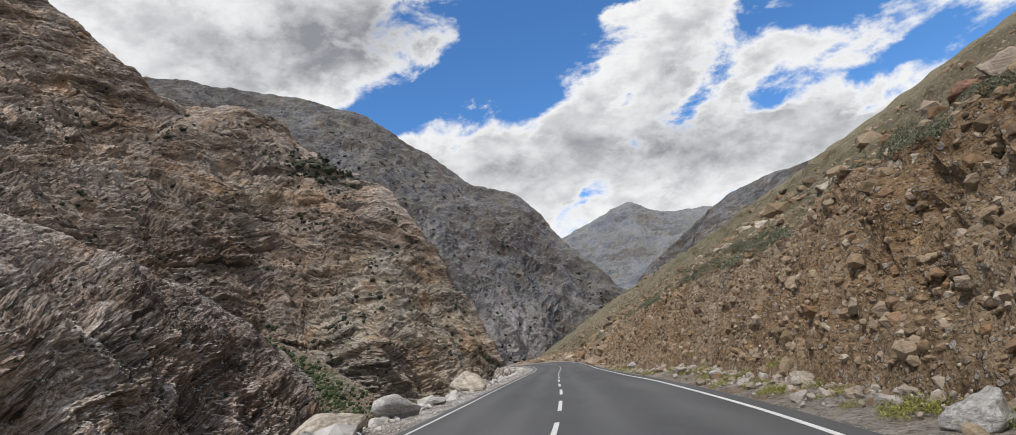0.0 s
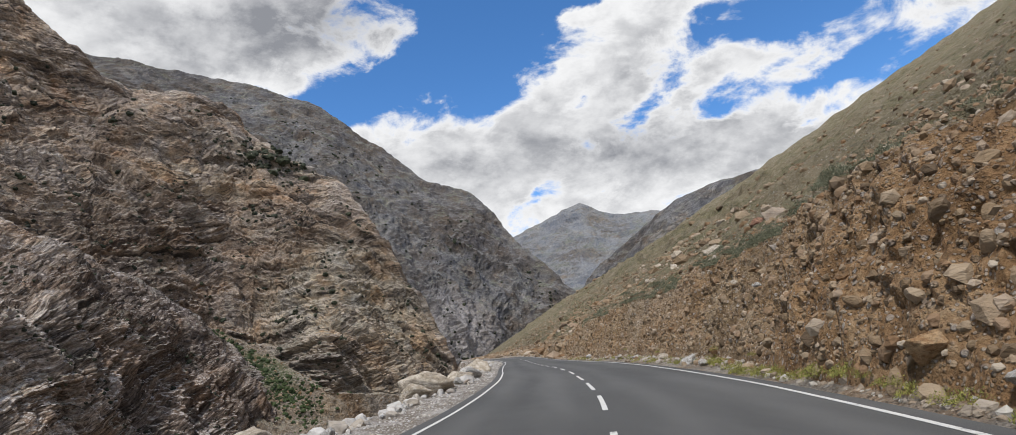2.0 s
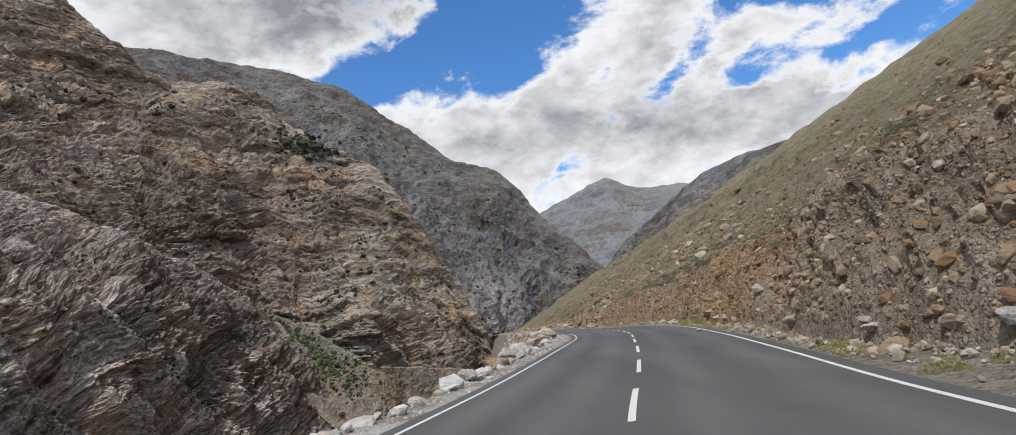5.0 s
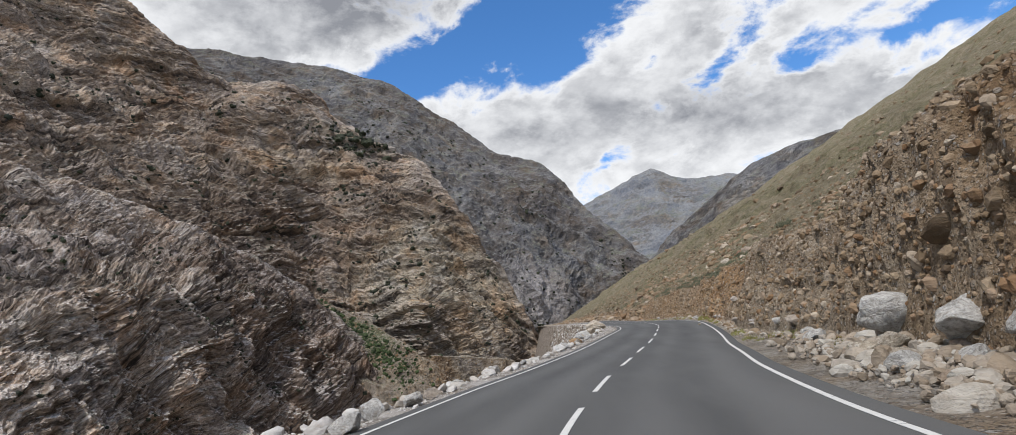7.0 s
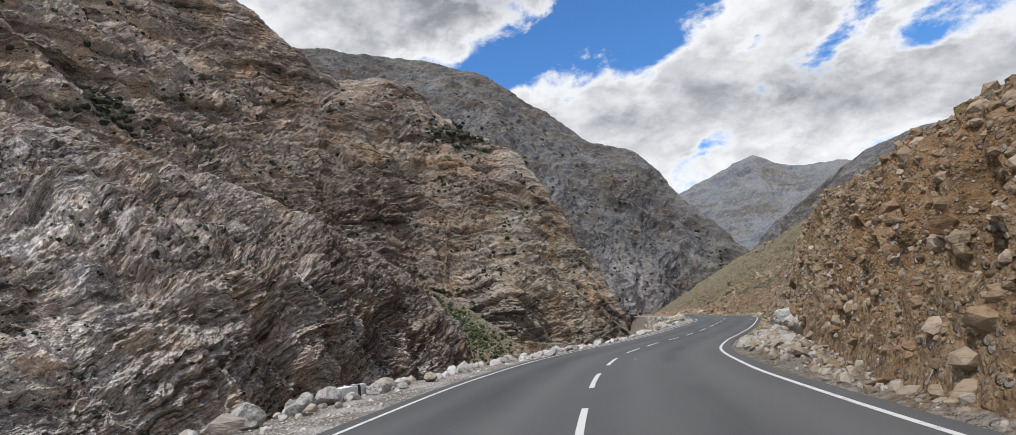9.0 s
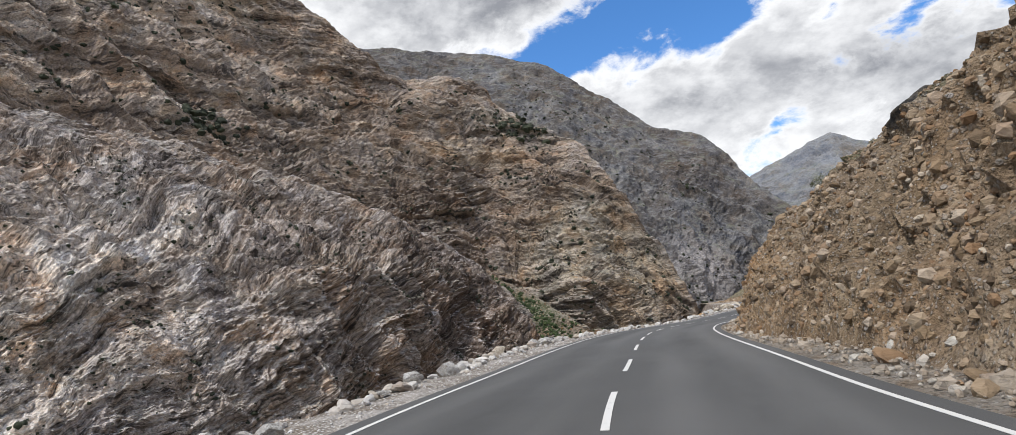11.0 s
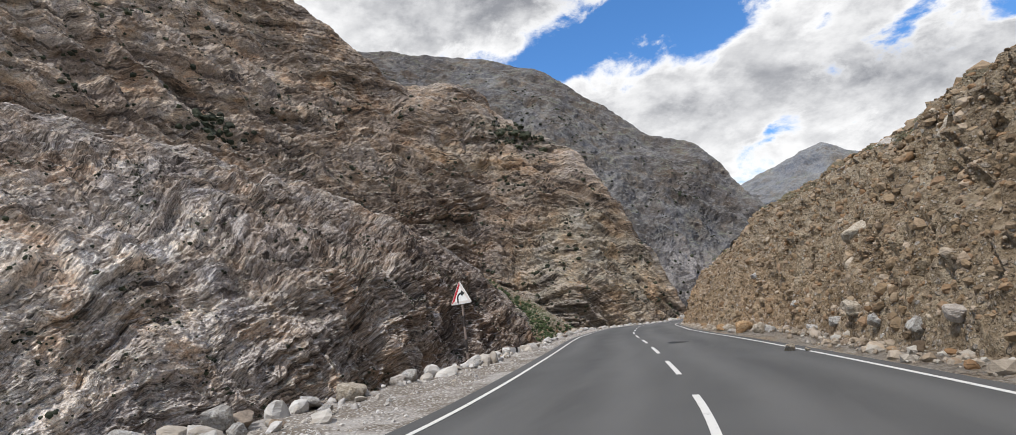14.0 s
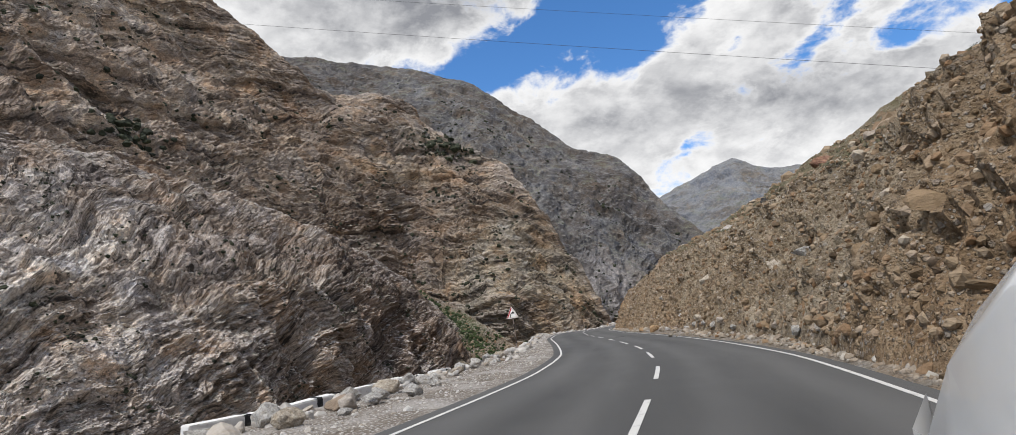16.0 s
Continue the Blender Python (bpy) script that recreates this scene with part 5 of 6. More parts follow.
# verge on the valley side
LEFT = [(-11.4, -128.6, 0.46, M_BEIGE), (-10.9, -130.0, 0.3, M_WHITE), (-10.6, -131.0, 0.28, M_WHITE), (-11.3, -131.2, 0.32, None), (-10.3, -129.4, 0.24, M_WHITE), (-11.6, -126.4, 0.32, M_WHITE), (-10.3, -127.8, 0.22, M_WHITE), (-11.8, -133.0, 0.36, M_WHITE),
        (-11.0, -133.5, 0.34, M_BEIGE), (-11.9, -134.6, 0.3, M_WHITE), (-11.2, -125.2, 0.24, M_WHITE), (-11.0, -123.6, 0.26, M_BEIGE), (-10.6, -132.2, 0.2, M_WHITE), (-11.7, -129.8, 0.28, M_WHITE),
        (-12.6, -101.6, 0.26, M_WHITE), (-13.0, -102.6, 0.2, M_WHITE), (-12.8, -99.5, 0.2, None), (-12.9, -97.5, 0.24, None), (-13.3, -93.0, 0.28, M_WHITE), (-13.6, -91.0, 0.3, M_WHITE), (-14.0, -88.6, 0.26, M_WHITE), (-14.6, -84.0, 0.25, None),
        (-11.9, -113.6, 0.42, M_BEIGE), (-11.7, -115.0, 0.32, M_WHITE), (-11.6, -117.2, 0.28, M_WHITE), (-11.9, -118.6, 0.36, M_WHITE), (-11.2, -120.4, 0.34, M_WHITE), (-11.5, -121.6, 0.3, M_WHITE), (-12.0, -111.4, 0.24, None), (-12.1, -109.3, 0.22, M_WHITE),
        (-17.6, -64.6, 0.42, M_WHITE), (-17.2, -66.3, 0.36, M_WHITE), (-16.9, -61.8, 0.34, M_WHITE), (-16.6, -59.3, 0.28, M_BEIGE), (-16.3, -73.6, 0.38, M_BEIGE), (-16.5, -76.0, 0.26, M_WHITE), (-16.5, -56.4, 0.26, M_WHITE),
        (-14.5, -45.8, 0.30, M_WHITE), (-14.8, -49.0, 0.34, M_WHITE), (-14.9, -47.4, 0.32, M_WHITE), (-15.2, -52.0, 0.28, M_WHITE), (-14.4, -44.2, 0.24, None), (-14.2, -41.6, 0.25, M_WHITE), (-13.8, -38.0, 0.24, M_BEIGE),
        (-10.6, -22.2, 0.42, M_OCHRE), (-10.4, -19.7, 0.52, M_WHITE), (-10.0, -18.0, 0.36, M_BEIGE), (-9.6, -16.8, 0.33, M_BEIGE), (-9.3, -18.6, 0.26, M_WHITE), (-9.0, -17.0, 0.27, M_WHITE), (-8.9, -15.4, 0.25, None), (-11.2, -24.2, 0.25, M_WHITE),
        (-10.9, -20.6, 0.3, M_BEIGE), (-8.6, -13.8, 0.28, None), (-12.0, -27.6, 0.22, M_WHITE)]
for x, y, s, mat in LEFT:
    x = max(x, float(offset(y, 0) - PAVED - verge_width(y)))
    boulder(x, y, ground_under(VERGE, vy, x, y), s, "pale rough boulder on the edge of the verge", "boulders along the verge", rng, mat, 0.2)
for x, y, s, mat in ((-8.5, -9.2, (0.62, 0.75, 0.5), M_BEIGE), (-7.3, 3.4, (0.6, 0.8, 0.4), M_BEIGE), (-6.9, 4.8, (0.9, 1.3, 0.85), M_BEIGE), (-6.6, 6.6, (0.5, 0.7, 0.4), M_BEIGE), (-6.2, 12.8, (0.7, 1.2, 0.6), M_BEIGE), (-5.6, 17.5, (0.6, 1.0, 0.5), M_WHITE), (-5.4, 34.5, (1.2, 1.6, 0.8), M_BEIGE)):
    boulder(x, y, max(ground_under(VERGE, vy, x, y), float(road_z(y)) - 0.15), s, "large beige rock on the edge of the drop", "boulders along the verge", rng, mat, 0.35)
for k in range(85):
    y = rng.uniform(-150, 60)
    x = float(offset(y, 0) - PAVED - verge_width(y) * rng.uniform(0.62, 1.05))
    boulder(x, y, ground_under(VERGE, vy, x, y), float(np.clip(rng.lognormal(-1.65, 0.4), 0.09, 0.4)), "pale stone on the gravel verge", "boulders along the verge", rng, M_WHITE if k % 3 else None, 0.2)


# ---- plants ----
def leaf_material(name, a, b):
    n = Nodes(name, 0.8)
    return n.finish(n.mix(n.random(True), a, b))


def shrub_shape(rng, leaves, spread, height, leaf):
    """A low dome of small leaves."""
    a = rng.uniform(0, 2 * np.pi, leaves)
    r = np.sqrt(rng.random(leaves)) * spread
    top = height * np.sqrt(np.clip(1 - (r / spread) ** 2, 0.02, 1)) * (0.75 + 0.35 * np.sin(a * 3 + rng.uniform(0, 6)))
    c = np.stack([r * np.cos(a), r * np.sin(a), top * rng.uniform(0.25, 1.0, leaves) ** 0.6], -1)
    d1, d2 = rng.normal(size=(leaves, 3)), rng.normal(size=(leaves, 3))
    d1[:, 2] = np.abs(d1[:, 2]) + 0.4
    d1 /= np.linalg.norm(d1, axis=1)[:, None]
    d2 = np.cross(d1, d2)
    d2 /= np.linalg.norm(d2, axis=1)[:, None]
    s = leaf * rng.uniform(0.6, 1.3, (leaves, 1))
    V = np.stack([c - d2 * s * 0.3, c + d2 * s * 0.3, c + d1 * s * 1.2], 1).reshape(-1, 3)
    return V, np.arange(len(V)).reshape(-1, 3)


M_SAGE = leaf_material("grey_green_leaves", (0.085, 0.09, 0.055), (0.20, 0.20, 0.13))
M_YELLOW = leaf_material("yellow_green_leaves", (0.15, 0.16, 0.04), (0.32, 0.29, 0.08))
M_DARK = leaf_material("dark_green_leaves", (0.018, 0.021, 0.013), (0.045, 0.05, 0.028))
M_GULLY = leaf_material("gully_leaves", (0.02, 0.032, 0.012), (0.06, 0.082, 0.03))
def dense_shrub(rng):
    """A close mound of leaves."""
    v, f = shrub_shape(rng, 1700, 0.5, 0.32, 0.032)
    return v, f


SHRUBS = [raw_mesh("shrub", *dense_shrub(rng), M_SAGE) for _ in range(4)]


def plant(meshes, name, x, y, z, s, label, category, group, rng):
    ob = new(name, meshes[rng.integers(0, len(meshes))])
    ob.matrix_world = Matrix.Translation((x, y, z)) @ Euler((0, 0, rng.uniform(0, 6.28))).to_matrix().to_4x4() @ Matrix.Diagonal((s, s * rng.uniform(0.8, 1.3), s * rng.uniform(0.8, 1.1), 1))
    return tagged(ob, label, category, group)


for k in range(230):
    y = rng.uniform(-30, 50) if k < 150 else rng.uniform(-60, 70) if k < 200 else rng.uniform(-140, -60)
    x = float(foot_x(y) + bank_top(y) * 0.6 + (abs(rng.normal(0.3, 1.4)) if k < 150 else abs(rng.normal(0.5, 7.0))))
    plant(SHRUBS, "shrub", x, y, ground_under(HILL, hy, x, y) - 0.05, rng.uniform(0.4, 1.3), "low grey-green shrub on the stony slope", "shrub", "shrubs on the hillside", rng)
for x, y, s in ((6.7, 8.6, 0.9), (6.9, 4.8, 1.1), (7.1, 5.5, 0.8), (6.4, 2.8, 1.2), (6.9, 3.3, 0.7), (6.0, 1.0, 0.9), (6.9, 0.2, 1.2), (7.4, 7.2, 0.8), (7.6, 22.2, 1.1), (8.5, 21.6, 1.2), (9.4, 21.0, 0.9), (8.0, 19.1, 0.7), (7.4, 16.4, 1.0), (8.3, 13.6, 1.1), (7.6, -1.0, 1.4)):
    plant(SHRUBS, "shrub", x, y, ground_under(HILL, hy, x, y) - 0.05, 1.45 * s, "grey-green mound of shrub along the crest of the bank", "shrub", "shrubs on the hillside", rng)
for k in range(26):
    y = rng.uniform(-132, -82)
    x = float(foot_x(y) + bank_top(y) * 0.6 + abs(rng.normal(0.2, 0.6)) + 0.2)
    plant(SHRUBS, "shrub", x, y, ground_under(HILL, hy, x, y) - 0.06, rng.uniform(0.5, 1.0), "grey-green mound of shrub along the crest of the bank", "shrub", "shrubs on the hillside", rng)
ty = np.concatenate([rng.uniform(-20, 45, 120), rng.uniform(-48, -30, 24)])
tx = np.maximum(foot_x(ty) + rng.normal(-0.55, 0.3, len(ty)), offset(ty, PAVED + 0.35))
tz = np.array([ground_under(HILL, hy, a, b) for a, b in zip(tx, ty)]) - 0.03
tagged(new("roadside_weeds", scatter("roadside_weeds", [shrub_shape(rng, 600, 0.4, 0.26, 0.034) for _ in range(3)], np.stack([tx, ty, tz], -1), rng.uniform(0.4, 1.0, len(ty)), rng, M_YELLOW, 1.0, 0.05)),
       "yellow-green weeds growing beside the road", "weeds", kind="stuff")


def clump_shape(rng, level=2):
    v, f = icosphere(level)
    q = v + rng.uniform(0, 40, 3)
    return v * (1 + 0.55 * fbm(q * 1.8, 3) + 0.35 * ridged(q * 5, 2))[:, None] * (1, rng.uniform(0.6, 1), rng.uniform(0.6, 0.95)), f


CLUMPS = [clump_shape(rng) for _ in range(6)]


def bushes(name, G, cols, n, size, label, weight, material=None, shapes=None):
    nv = G.shape[1]
    places = pick_cells(G, (0, G.shape[0]), (int(cols[0] * nv), int(cols[1] * nv)), n, rng, weight)
    sizes = np.clip(rng.lognormal(math.log(size), 0.45, n), size * 0.4, size * 2.6)
    tagged(new(name, scatter(name, shapes or CLUMPS, places, sizes, rng, material or M_DARK, 1.0, 0.3)), label, "bushes", kind="stuff")


def patchy(scale, cut):
    return lambda S: np.clip(fbm(S.reshape(-1, 3) * scale, 3) - cut, 0, 1).reshape(S.shape[:2]) + 0.02


bushes("cliff_bushes", CLIFF, (0.02, 0.8), 1500, 0.95, "dark bushes dotted over the brown mountainside", patchy(0.02, 0.12))
bushes("spur_junipers", SPUR, (0.05, 0.86), 1700, 1.9, "dark junipers dotted over the tan spur", patchy(0.015, -0.1))
CLEFT = (-606, 468, 283)
bushes("shoulder_junipers", SPUR, (0.5, 0.95), 170, 3.0, "line of dark junipers along the spur's shoulder",
       lambda S: np.exp(-((S[..., 0] + 300) / 60) ** 2 - ((S[..., 2] - 372) / 26) ** 2) + 1e-6)
bushes("gorge_bushes", SPUR, (0.2, 0.9), 90, 3.2, "dark thicket in a cleft of the mountain",
       lambda S: np.exp(-((S[..., 0] - CLEFT[0]) / 26) ** 2 - ((S[..., 1] - CLEFT[1]) / 30) ** 2 - ((S[..., 2] - CLEFT[2]) / 24) ** 2) + 1e-7)
bushes("ridge_bushes", RIDGE, (0.02, 0.8), 2400, 3.0, "dark bushes dotted over the grey ridge", patchy(0.006, -0.1), None, [clump_shape(rng, 1) for _ in range(6)])
bushes("gully_bushes", SCREE, (0.05, 1.0), 900, 1.2, "green bushes filling a gully at the foot of the mountain",
       lambda S: np.exp(-((S[..., 1] - 668 + 0.45 * (S[..., 0] + 255)) / 13) ** 2) * np.exp(-((S[..., 0] + 250) / 62) ** 4) + 0.004, M_GULLY)

# ---- road sign on the valley side ----
def flat_paint(name, colour, dirt=(0.3, 0.25, 0.2), rough=0.6, amount=0.35, metal=0.0):
    n = Nodes(name, rough)
    t = n.noise(9.0, 6, 0.7, 0.5)
    n.bsdf.inputs["Metallic"].default_value = metal
    return n.finish(n.mix(n.step(t, 0.5, 0.75, 0, amount), colour, dirt), t, 0.15, 0.01)


def prism(points, depth, bm=None):
    """A flat plate in x-z from its outline, depth along y."""
    bm = bm or bmesh.new()
    a = [bm.verts.new((x, 0, z)) for x, z in points]
    b = [bm.verts.new((x, depth, z)) for x, z in points]
    bm.faces.new(a)
    bm.faces.new(b[::-1])
    for i in range(len(a)):
        j = (i + 1) % len(a)
        bm.faces.new((a[j], a[i], b[i], b[j]))
    bmesh.ops.recalc_face_normals(bm, faces=bm.faces)
    return bm


def rounded_triangle(r, corner):
    pts = []
    for k in range(3):
        a = radians(90 + 120 * k)
        cx, cz = (r - 2 * corner) * math.cos(a), (r - 2 * corner) * math.sin(a)
        for s in range(-4, 5):
            b = a + radians(60 * s / 4)
            pts.append((cx + corner * math.cos(b), cz + corner * math.sin(b)))
    return pts


def tube(r, z0, z1, sides=16, bm=None):
    bm = bm or bmesh.new()
    rings = [[bm.verts.new((r * math.cos(2 * math.pi * i / sides), r * math.sin(2 * math.pi * i / sides), z)) for i in range(sides)] for z in (z0, z1)]
    for i in range(sides):
        j = (i + 1) % sides
        bm.faces.new((rings[0][i], rings[0][j], rings[1][j], rings[1][i]))
    bm.faces.new(rings[0][::-1])
    bm.faces.new(rings[1])
    return bm


M_SIGN_WHITE = flat_paint("sign_white", (0.72, 0.71, 0.68))
M_SIGN_PALE = flat_paint("sign_pale", (0.60, 0.54, 0.50))
M_SIGN_RED = flat_paint("sign_red", (0.42, 0.02, 0.03))
M_SIGN_BLACK = flat_paint("sign_black", (0.03, 0.03, 0.03))
M_POST_PALE = flat_paint("post_pale", (0.22, 0.17, 0.14), (0.12, 0.07, 0.045), amount=0.8)
M_POST_DARK = flat_paint("post_dark", (0.035, 0.028, 0.025), (0.12, 0.07, 0.05), amount=0.6)
M_RUST = flat_paint("rusty_steel", (0.10, 0.055, 0.035), (0.2, 0.1, 0.05), 0.85)


def road_sign(x, y, z, turn):
    sign = new("road_sign")
    tagged(sign, "triangular white bend sign with red border on a banded post", "road sign")
    plate = part("plate", prism(rounded_triangle(0.5, 0.035), 0.012), M_SIGN_WHITE, sign)
    plate.location = (0, -0.02, 2.12)
    corners = [(0.47 * math.cos(radians(90 + 120 * k)), 0.47 * math.sin(radians(90 + 120 * k))) for k in range(3)]
    for k in range(3):
        (ax, az), (bx, bz) = corners[k], corners[(k + 1) % 3]
        mx, mz = (ax + bx) / 2, (az + bz) / 2
        ix, iz = -mx / math.hypot(mx, mz) * 0.075, -mz / math.hypot(mx, mz) * 0.075
        # first bar red, the other two pale
        bar = part("border", prism([(ax, az), (bx, bz), (bx + ix + (mx - bx) * 0.25, bz + iz + (mz - bz) * 0.25), (ax + ix + (mx - ax) * 0.25, az + iz + (mz - az) * 0.25)], 0.004), M_SIGN_RED if k == 0 else M_SIGN_PALE, plate,
                   "red border" if k == 0 else "pale border")
        bar.location = (0, -0.0055, 0)
    arc = [(0.13 * math.cos(radians(a)), 0.13 * math.sin(radians(a))) for a in range(180, 84, -12)]
    outer = [(0.19 * math.cos(radians(a)), 0.19 * math.sin(radians(a))) for a in range(180, 84, -12)]
    shape = [(-0.19, -0.16)] + outer + [(0.02, 0.25), (0.14, 0.155), (0.02, 0.06)] + arc[::-1] + [(-0.13, -0.16)]
    arrow = part("arrow", prism([(px + 0.04, pz - 0.07) for px, pz in shape], 0.003), M_SIGN_BLACK, plate, "black arrow that bends to one side")
    arrow.location = (0, -0.0055, 0)
    edges = [-0.6, 0.35, 0.75, 1.15, 1.5, 1.86, 2.3]
    for k in range(len(edges) - 1):
        band = part("post_band", tube(0.038, edges[k], edges[k + 1]), M_POST_DARK if k % 2 else M_POST_PALE, sign, "dark band" if k % 2 else "pale worn band")
        band.location = (0, 0.035, 0)
    brace = part("bracket", prism([(-0.2, 2.0), (0.2, 2.0), (0.2, 2.04), (-0.2, 2.04)], 0.02), M_RUST, sign, "rusty bracket")
    brace.location = (0, -0.007, 0)
    sign.matrix_world = pose(x, y, z, 0, -3, turn) @ Matrix.Scale(1.02, 4)
    return sign


road_sign(-12.3, -106.4, 0.0, -15)


# ---- low painted parapet stones on the edge ----
def block(l, w, h, rng):
    bm = bmesh.new()
    bmesh.ops.create_cube(bm, size=1.0)
    bmesh.ops.scale(bm, vec=(l, w, h), verts=bm.verts)
    bmesh.ops.bevel(bm, geom=bm.edges[:], offset=0.025, segments=2, affect="EDGES")
    bmesh.ops.subdivide_edges(bm, edges=bm.edges[:], cuts=2, use_grid_fill=True)
    for v in bm.verts:
        v.co += Vector(noise.noise_vector(v.co * 5 + Vector(rng.uniform(0, 30, 3)))) * 0.012
        v.co.z += h / 2
    return bm


M_WASH = flat_paint("whitewash", (0.68, 0.66, 0.63), (0.33, 0.29, 0.25), 0.9, 0.6)
M_TAR = flat_paint("black_wash", (0.03, 0.03, 0.03), (0.2, 0.18, 0.16), 0.9, 0.5)
for x, y, turn, l in ((-12.45, -124.3, 76, 1.6), (-12.2, -121.8, 86, 1.5), (-12.65, -127.0, 80, 1.5), (-12.75, -130.0, 68, 1.5), (-13.0, -132.4, 66, 1.7), (-12.6, -101.2, 80, 0.9), (-17.3, -62.6, 96, 1.5)):
    wall = new("parapet_block")
    tagged(wall, "low whitewashed parapet stone with a black band", "parapet", "parapet stones on the verge")
    part("white_part", block(l, 0.34, 0.34, rng), M_WASH, wall)
    dark = part("black_band", block(0.2, 0.352, 0.348, rng), M_TAR, wall, "black painted band")
    dark.location = (l * 0.18, 0, -0.002)
    wall.matrix_world = pose(x, y, max(ground_under(VERGE, vy, x, y) - 0.08, float(road_z(y)) - 0.3), rng.uniform(-4, 4), rng.uniform(-4, 4), turn)

# ---- patch of tar in the asphalt ----
a = np.linspace(0, 2 * np.pi, 40, endpoint=False)
rr = 1 + 0.18 * np.sin(3 * a + 1) + 0.1 * np.sin(7 * a)
bm = bmesh.new()
px, py = -6.1, -101.7
bm.faces.new([bm.verts.new((px + 0.34 * r * math.cos(t), py + 0.6 * r * math.sin(t), float(road_z(py + 0.6 * r * math.sin(t))) - 0.012 * abs(px + 0.34 * r * math.cos(t) - float(road_x(py))) + 0.005)) for t, r in zip(a, rr)])
patch = part("tar_patch", bm, flat_paint("tar", (0.02, 0.02, 0.02), (0.04, 0.04, 0.04), 0.8), road, "dark tar patch")


# ---- cables slung across the valley ----
M_CABLE = flat_paint("cable", (0.05, 0.05, 0.05), (0.1, 0.1, 0.1), 0.5)


def cable(a, b, sag, r=0.022):
    a, b = np.array(a), np.array(b)
    s = np.linspace(0, 1, 90)
    line = a + (b - a) * s[:, None]
    line[:, 2] -= sag * 4 * s * (1 - s)
    ring = np.array([(math.cos(t), math.sin(t)) for t in np.linspace(0, 2 * np.pi, 6, endpoint=False)]) * r
    P = np.stack([line + (0, dy, dz) for dy, dz in np.vstack([ring, ring[:1]])], 1)
    ob = new("cable", grid_mesh("cable", P, M_CABLE, True))
    return tagged(ob, "thin dark cable slung high across the gorge", "cable", "cables over the gorge")


cable((35, -81, 20.4), (-470, -81, 172), 5.0, 0.018)
cable((38, -81, 23.6), (-470, -80, 178), 4.5, 0.014)

# ---- the car that carries the film's camera, where it stands when the walk ends ----
def car_paint(name, colour, rough=0.25, coat=0.6):
    n = Nodes(name, rough)
    t = n.noise(6.0, 5, 0.6)
    n.bsdf.inputs["Coat Weight"].default_value = coat
    n.bsdf.inputs["Coat Roughness"].default_value = 0.06
    return n.finish(n.mix(n.step(t, 0.45, 0.75, 0, 0.25), colour, tuple(0.8 * c for c in colour)))


M_CAR, M_CAR_GLASS, M_CAR_TRIM = car_paint("white_car_paint", (0.62, 0.62, 0.61)), car_paint("dark_car_glass", (0.02, 0.022, 0.025), 0.05, 1.0), car_paint("grey_car_trim", (0.06, 0.062, 0.068), 0.5, 0.0)
M_TYRE, M_RIM = car_paint("tyre_rubber", (0.02, 0.02, 0.02), 0.9, 0.0), flat_paint("alloy_rim", (0.5, 0.5, 0.5), (0.3, 0.28, 0.26), 0.35, 0.3, 0.9)
M_LAMP_RED, M_LAMP_CLEAR = car_paint("red_lamp", (0.35, 0.01, 0.01), 0.15, 1.0), car_paint("clear_lamp", (0.7, 0.72, 0.75), 0.1, 1.0)


def loft(sections):
    """A closed skin over rings of (x, z) at places along y, with the ends capped."""
    bm = bmesh.new()
    rings = [[bm.verts.new((x, y, z)) for x, z in ring] for y, ring in sections]
    for a, b in zip(rings, rings[1:]):
        for i in range(len(a)):
            j = (i + 1) % len(a)
            bm.faces.new((a[i], a[j], b[j], b[i]))
    bm.faces.new(rings[0][::-1])
    bm.faces.new(rings[-1])
    bmesh.ops.recalc_face_normals(bm, faces=bm.faces)
    for f in bm.faces:
        f.smooth = True
    return bm


def hull(w, low, top, crown):
    """A rounded ring for the body: sill, bulging side, shoulder, top."""
    right = [(0.84 * w, low), (0.95 * w, low + 0.10), (w, low + 0.32), (0.995 * w, low + 0.46), (0.97 * w, top - 0.10), (0.90 * w, top - 0.02), (0.55 * w, top + crown)]
    return right + [(-x, z) for x, z in right[::-1]]


def cabin(w0, w1, z0, z1):
    right = [(w0, z0), (0.5 * (w0 + w1) + 0.025, 0.5 * (z0 + z1)), (w1, z1 - 0.06), (w1 - 0.07, z1)]
    return right + [(-x, z) for x, z in right[::-1]]


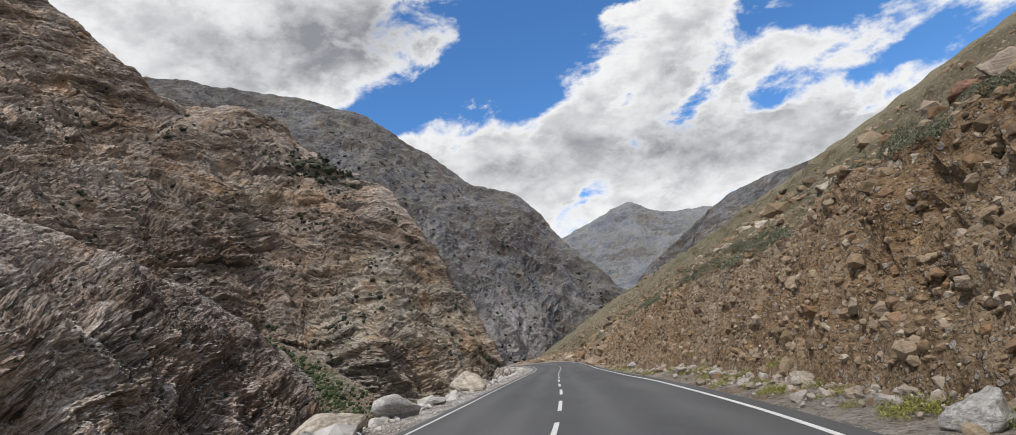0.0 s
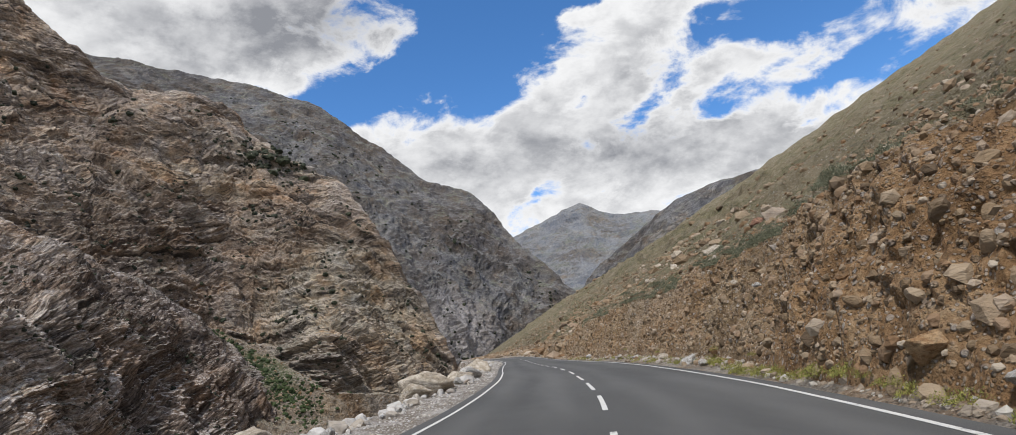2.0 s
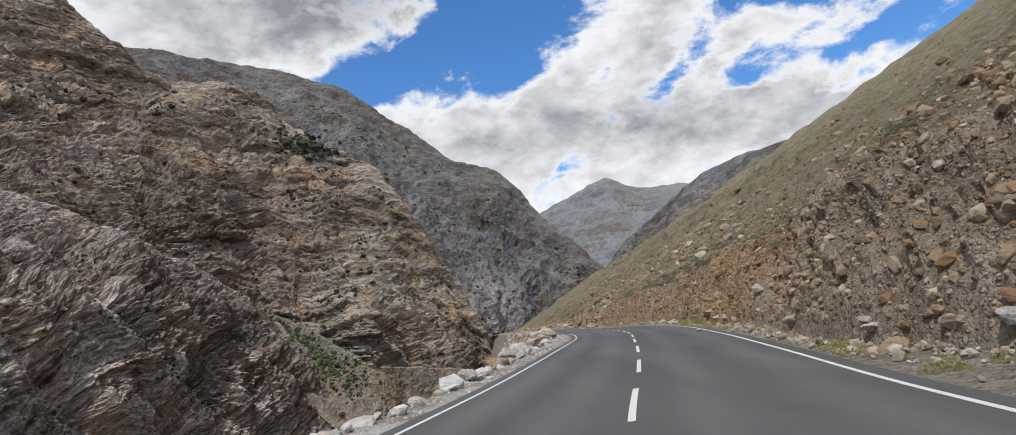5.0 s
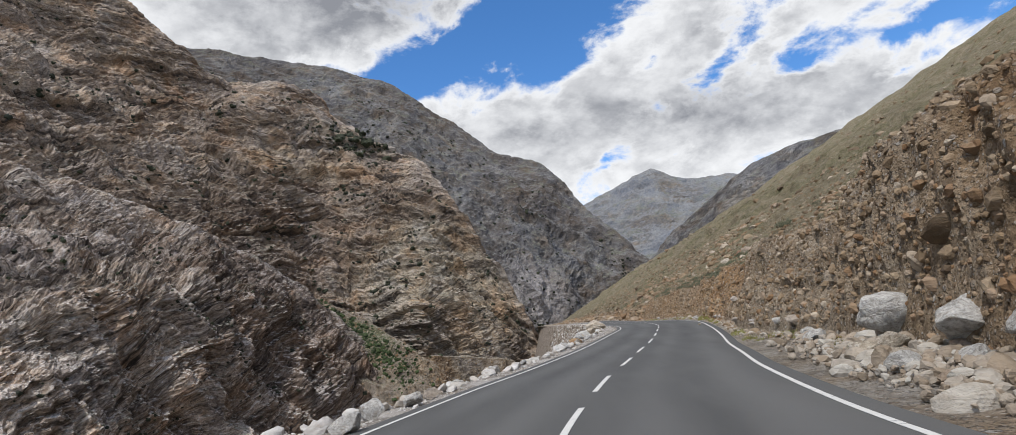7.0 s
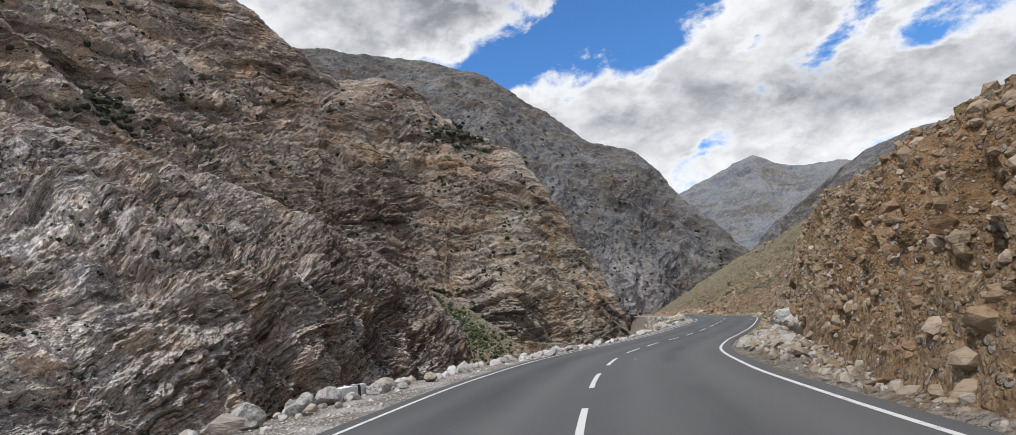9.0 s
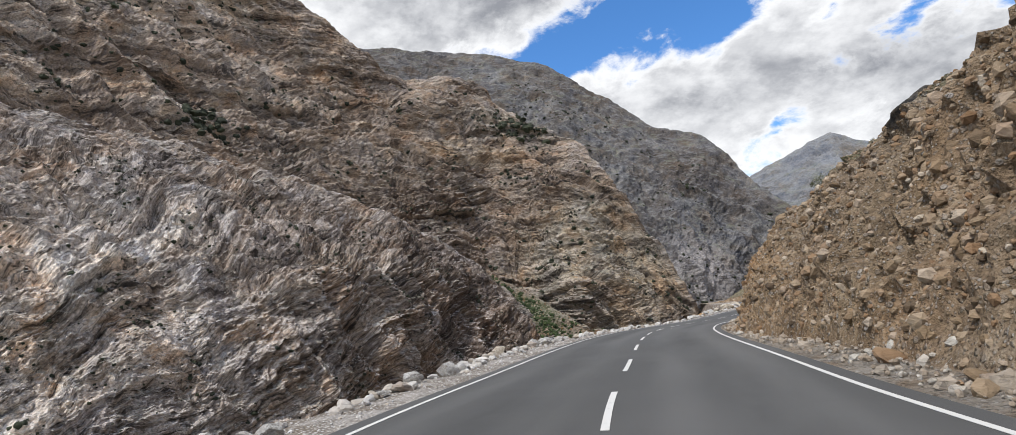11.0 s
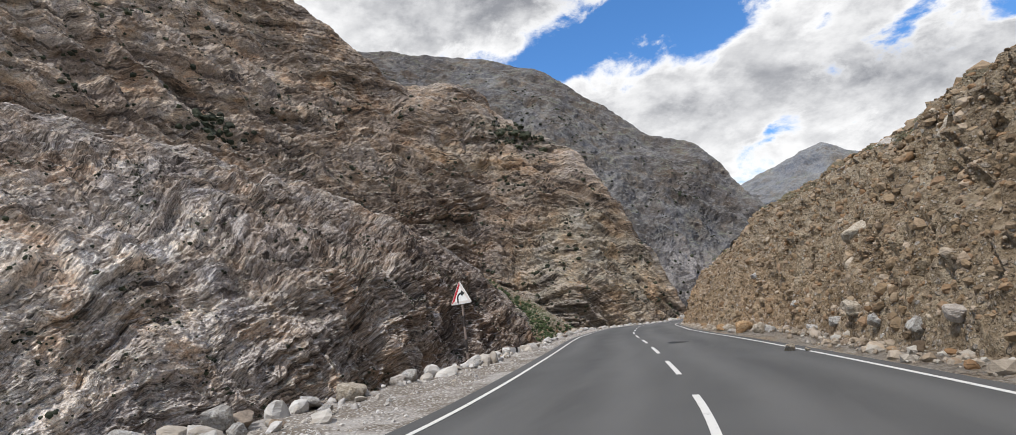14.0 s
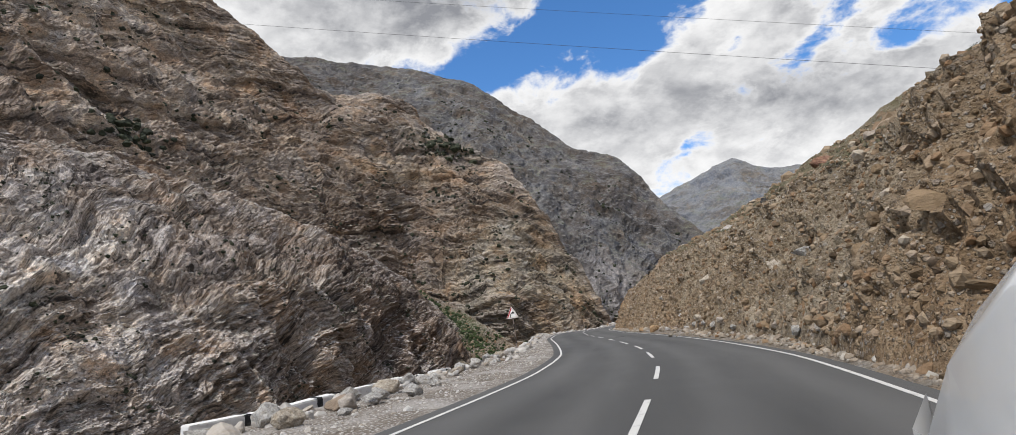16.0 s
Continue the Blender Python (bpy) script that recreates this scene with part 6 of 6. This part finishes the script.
def wheel(car, x, y):
    ob = part("wheel", tube(0.2, -0.09, 0.09, 28), M_TYRE, car)
    bm = bmesh.new()
    rings = [(0.21, -0.10), (0.30, -0.10), (0.325, -0.06), (0.325, 0.06), (0.30, 0.10), (0.21, 0.10)]
    made = [[bm.verts.new((r * math.cos(2 * math.pi * k / 32), r * math.sin(2 * math.pi * k / 32), z)) for k in range(32)] for r, z in rings]
    for a, b in zip(made, made[1:] + made[:1]):
        for k in range(32):
            j = (k + 1) % 32
            bm.faces.new((a[k], a[j], b[j], b[k]))
    bmesh.ops.recalc_face_normals(bm, faces=bm.faces)
    part("tyre", bm, M_TYRE, ob, "black tyre")
    bm = bmesh.new()
    for k in range(5):
        a = 2 * math.pi * k / 5
        spoke = bmesh.ops.create_cube(bm, size=1.0)["verts"]
        bmesh.ops.scale(bm, vec=(0.17, 0.05, 0.03), verts=spoke)
        bmesh.ops.translate(bm, vec=(0.1, 0, 0.095), verts=spoke)
        bmesh.ops.rotate(bm, cent=(0, 0, 0), matrix=Matrix.Rotation(a, 3, "Z"), verts=spoke)
    part("rim", bm, M_RIM, ob, "silver five-spoke rim")
    ob.matrix_local = Matrix.Translation((x, y, 0.325)) @ Matrix.Rotation(radians(90 if x > 0 else -90), 4, "Y")


def box(name, size, place, material, car, label="", bevel=0.012):
    bm = bmesh.new()
    bmesh.ops.create_cube(bm, size=1.0)
    bmesh.ops.scale(bm, vec=size, verts=bm.verts)
    bmesh.ops.bevel(bm, geom=bm.edges[:], offset=min(bevel, 0.3 * min(size)), segments=2, affect="EDGES")
    ob = part(name, bm, material, car, label)
    ob.location = place
    return ob


def hatchback(x, y, z, turn):
    """y runs from the tail (0) towards the nose (negative)."""
    car = new("car")
    tagged(car, "white hatchback car with grey window pillars standing on the road", "car")
    w = 0.84
    part("body", loft([(0.0, hull(0.70, 0.36, 0.58, 0.0)), (-0.06, hull(0.76, 0.30, 0.72, 0.0)), (-0.2, hull(0.805, 0.26, 0.87, 0.0)), (-0.4, hull(0.825, 0.24, 1.02, 0.01)), (-0.62, hull(0.835, 0.23, 1.12, 0.02)), (-0.9, hull(w, 0.22, 1.13, 0.02)), (-1.5, hull(w, 0.22, 1.06, 0.02)),
                       (-2.4, hull(w, 0.22, 1.0, 0.02)), (-2.95, hull(0.83, 0.23, 0.96, 0.04)), (-3.5, hull(0.81, 0.25, 0.86, 0.05)), (-3.8, hull(0.76, 0.3, 0.72, 0.04)), (-3.92, hull(0.66, 0.36, 0.60, 0.01))]), M_CAR, car)
    part("window_band", loft([(-0.62, cabin(0.70, 0.67, 1.08, 1.17)), (-0.9, cabin(0.76, 0.66, 1.08, 1.38)), (-1.2, cabin(0.785, 0.645, 1.06, 1.51)), (-1.7, cabin(0.79, 0.64, 1.02, 1.55)), (-2.2, cabin(0.785, 0.63, 0.99, 1.48)), (-2.95, cabin(0.73, 0.66, 0.96, 1.03))]), M_CAR_GLASS, car, "dark window glass")
    part("roof", loft([(-1.05, cabin(0.62, 0.54, 1.46, 1.51)), (-1.25, cabin(0.655, 0.56, 1.50, 1.575)), (-1.7, cabin(0.66, 0.57, 1.53, 1.60)), (-2.1, cabin(0.645, 0.55, 1.49, 1.545)), (-2.25, cabin(0.6, 0.5, 1.455, 1.49))]), M_CAR, car)
    part("spoiler", loft([(-0.86, cabin(0.56, 0.52, 1.42, 1.455)), (-0.96, cabin(0.62, 0.56, 1.445, 1.51)), (-1.15, cabin(0.645, 0.56, 1.475, 1.55))]), M_CAR, car)
    for side in (-1, 1):
        part("pillar", loft([(-0.72, [(side * 0.75, 1.09), (side * 0.71, 1.25), (side * 0.65, 1.23), (side * 0.69, 1.09)]), (-1.1, [(side * 0.80, 1.075), (side * 0.678, 1.485), (side * 0.63, 1.475), (side * 0.74, 1.075)])]), M_CAR_TRIM, car, "grey rear pillar")
        for at in (-1.02, -1.98):
            box("door_seam", (0.006, 0.008, 0.62), (side * 0.839, at, 0.62), M_CAR_TRIM, car, "dark door gap", 0.001)
        for at in (-1.15, -2.1):
            box("door_handle", (0.03, 0.17, 0.03), (side * 0.835, at, 0.84), M_CAR, car)
        box("tail_light", (0.16, 0.10, 0.12), (side * 0.56, -0.03, 0.56), M_LAMP_RED, car, "red tail light", 0.03)
        box("headlight", (0.2, 0.22, 0.13), (side * 0.62, -3.72, 0.66), M_LAMP_CLEAR, car, "clear headlight", 0.04)
        mirror = box("door_mirror", (0.17, 0.09, 0.12), (side * 0.93, -2.35, 1.0), M_CAR, car, "", 0.03)
        for at in (-0.72, -3.2):
            wheel(car, side * 0.76, at)
    box("bumper", (1.36, 0.10, 0.16), (0, -0.01, 0.40), M_CAR_TRIM, car, "grey rear bumper strip", 0.04)
    box("number_plate", (0.5, 0.012, 0.11), (0, 0.004, 0.51), M_SIGN_WHITE, car, "blank pale number plate", 0.003)
    car.matrix_world = pose(x, y, z, 0, 0, turn) @ Matrix.Scale(1.2, 4)
    return car


hatchback(-3.44, -141.3, float(road_z(-143.0)) - 0.04, -2.5)
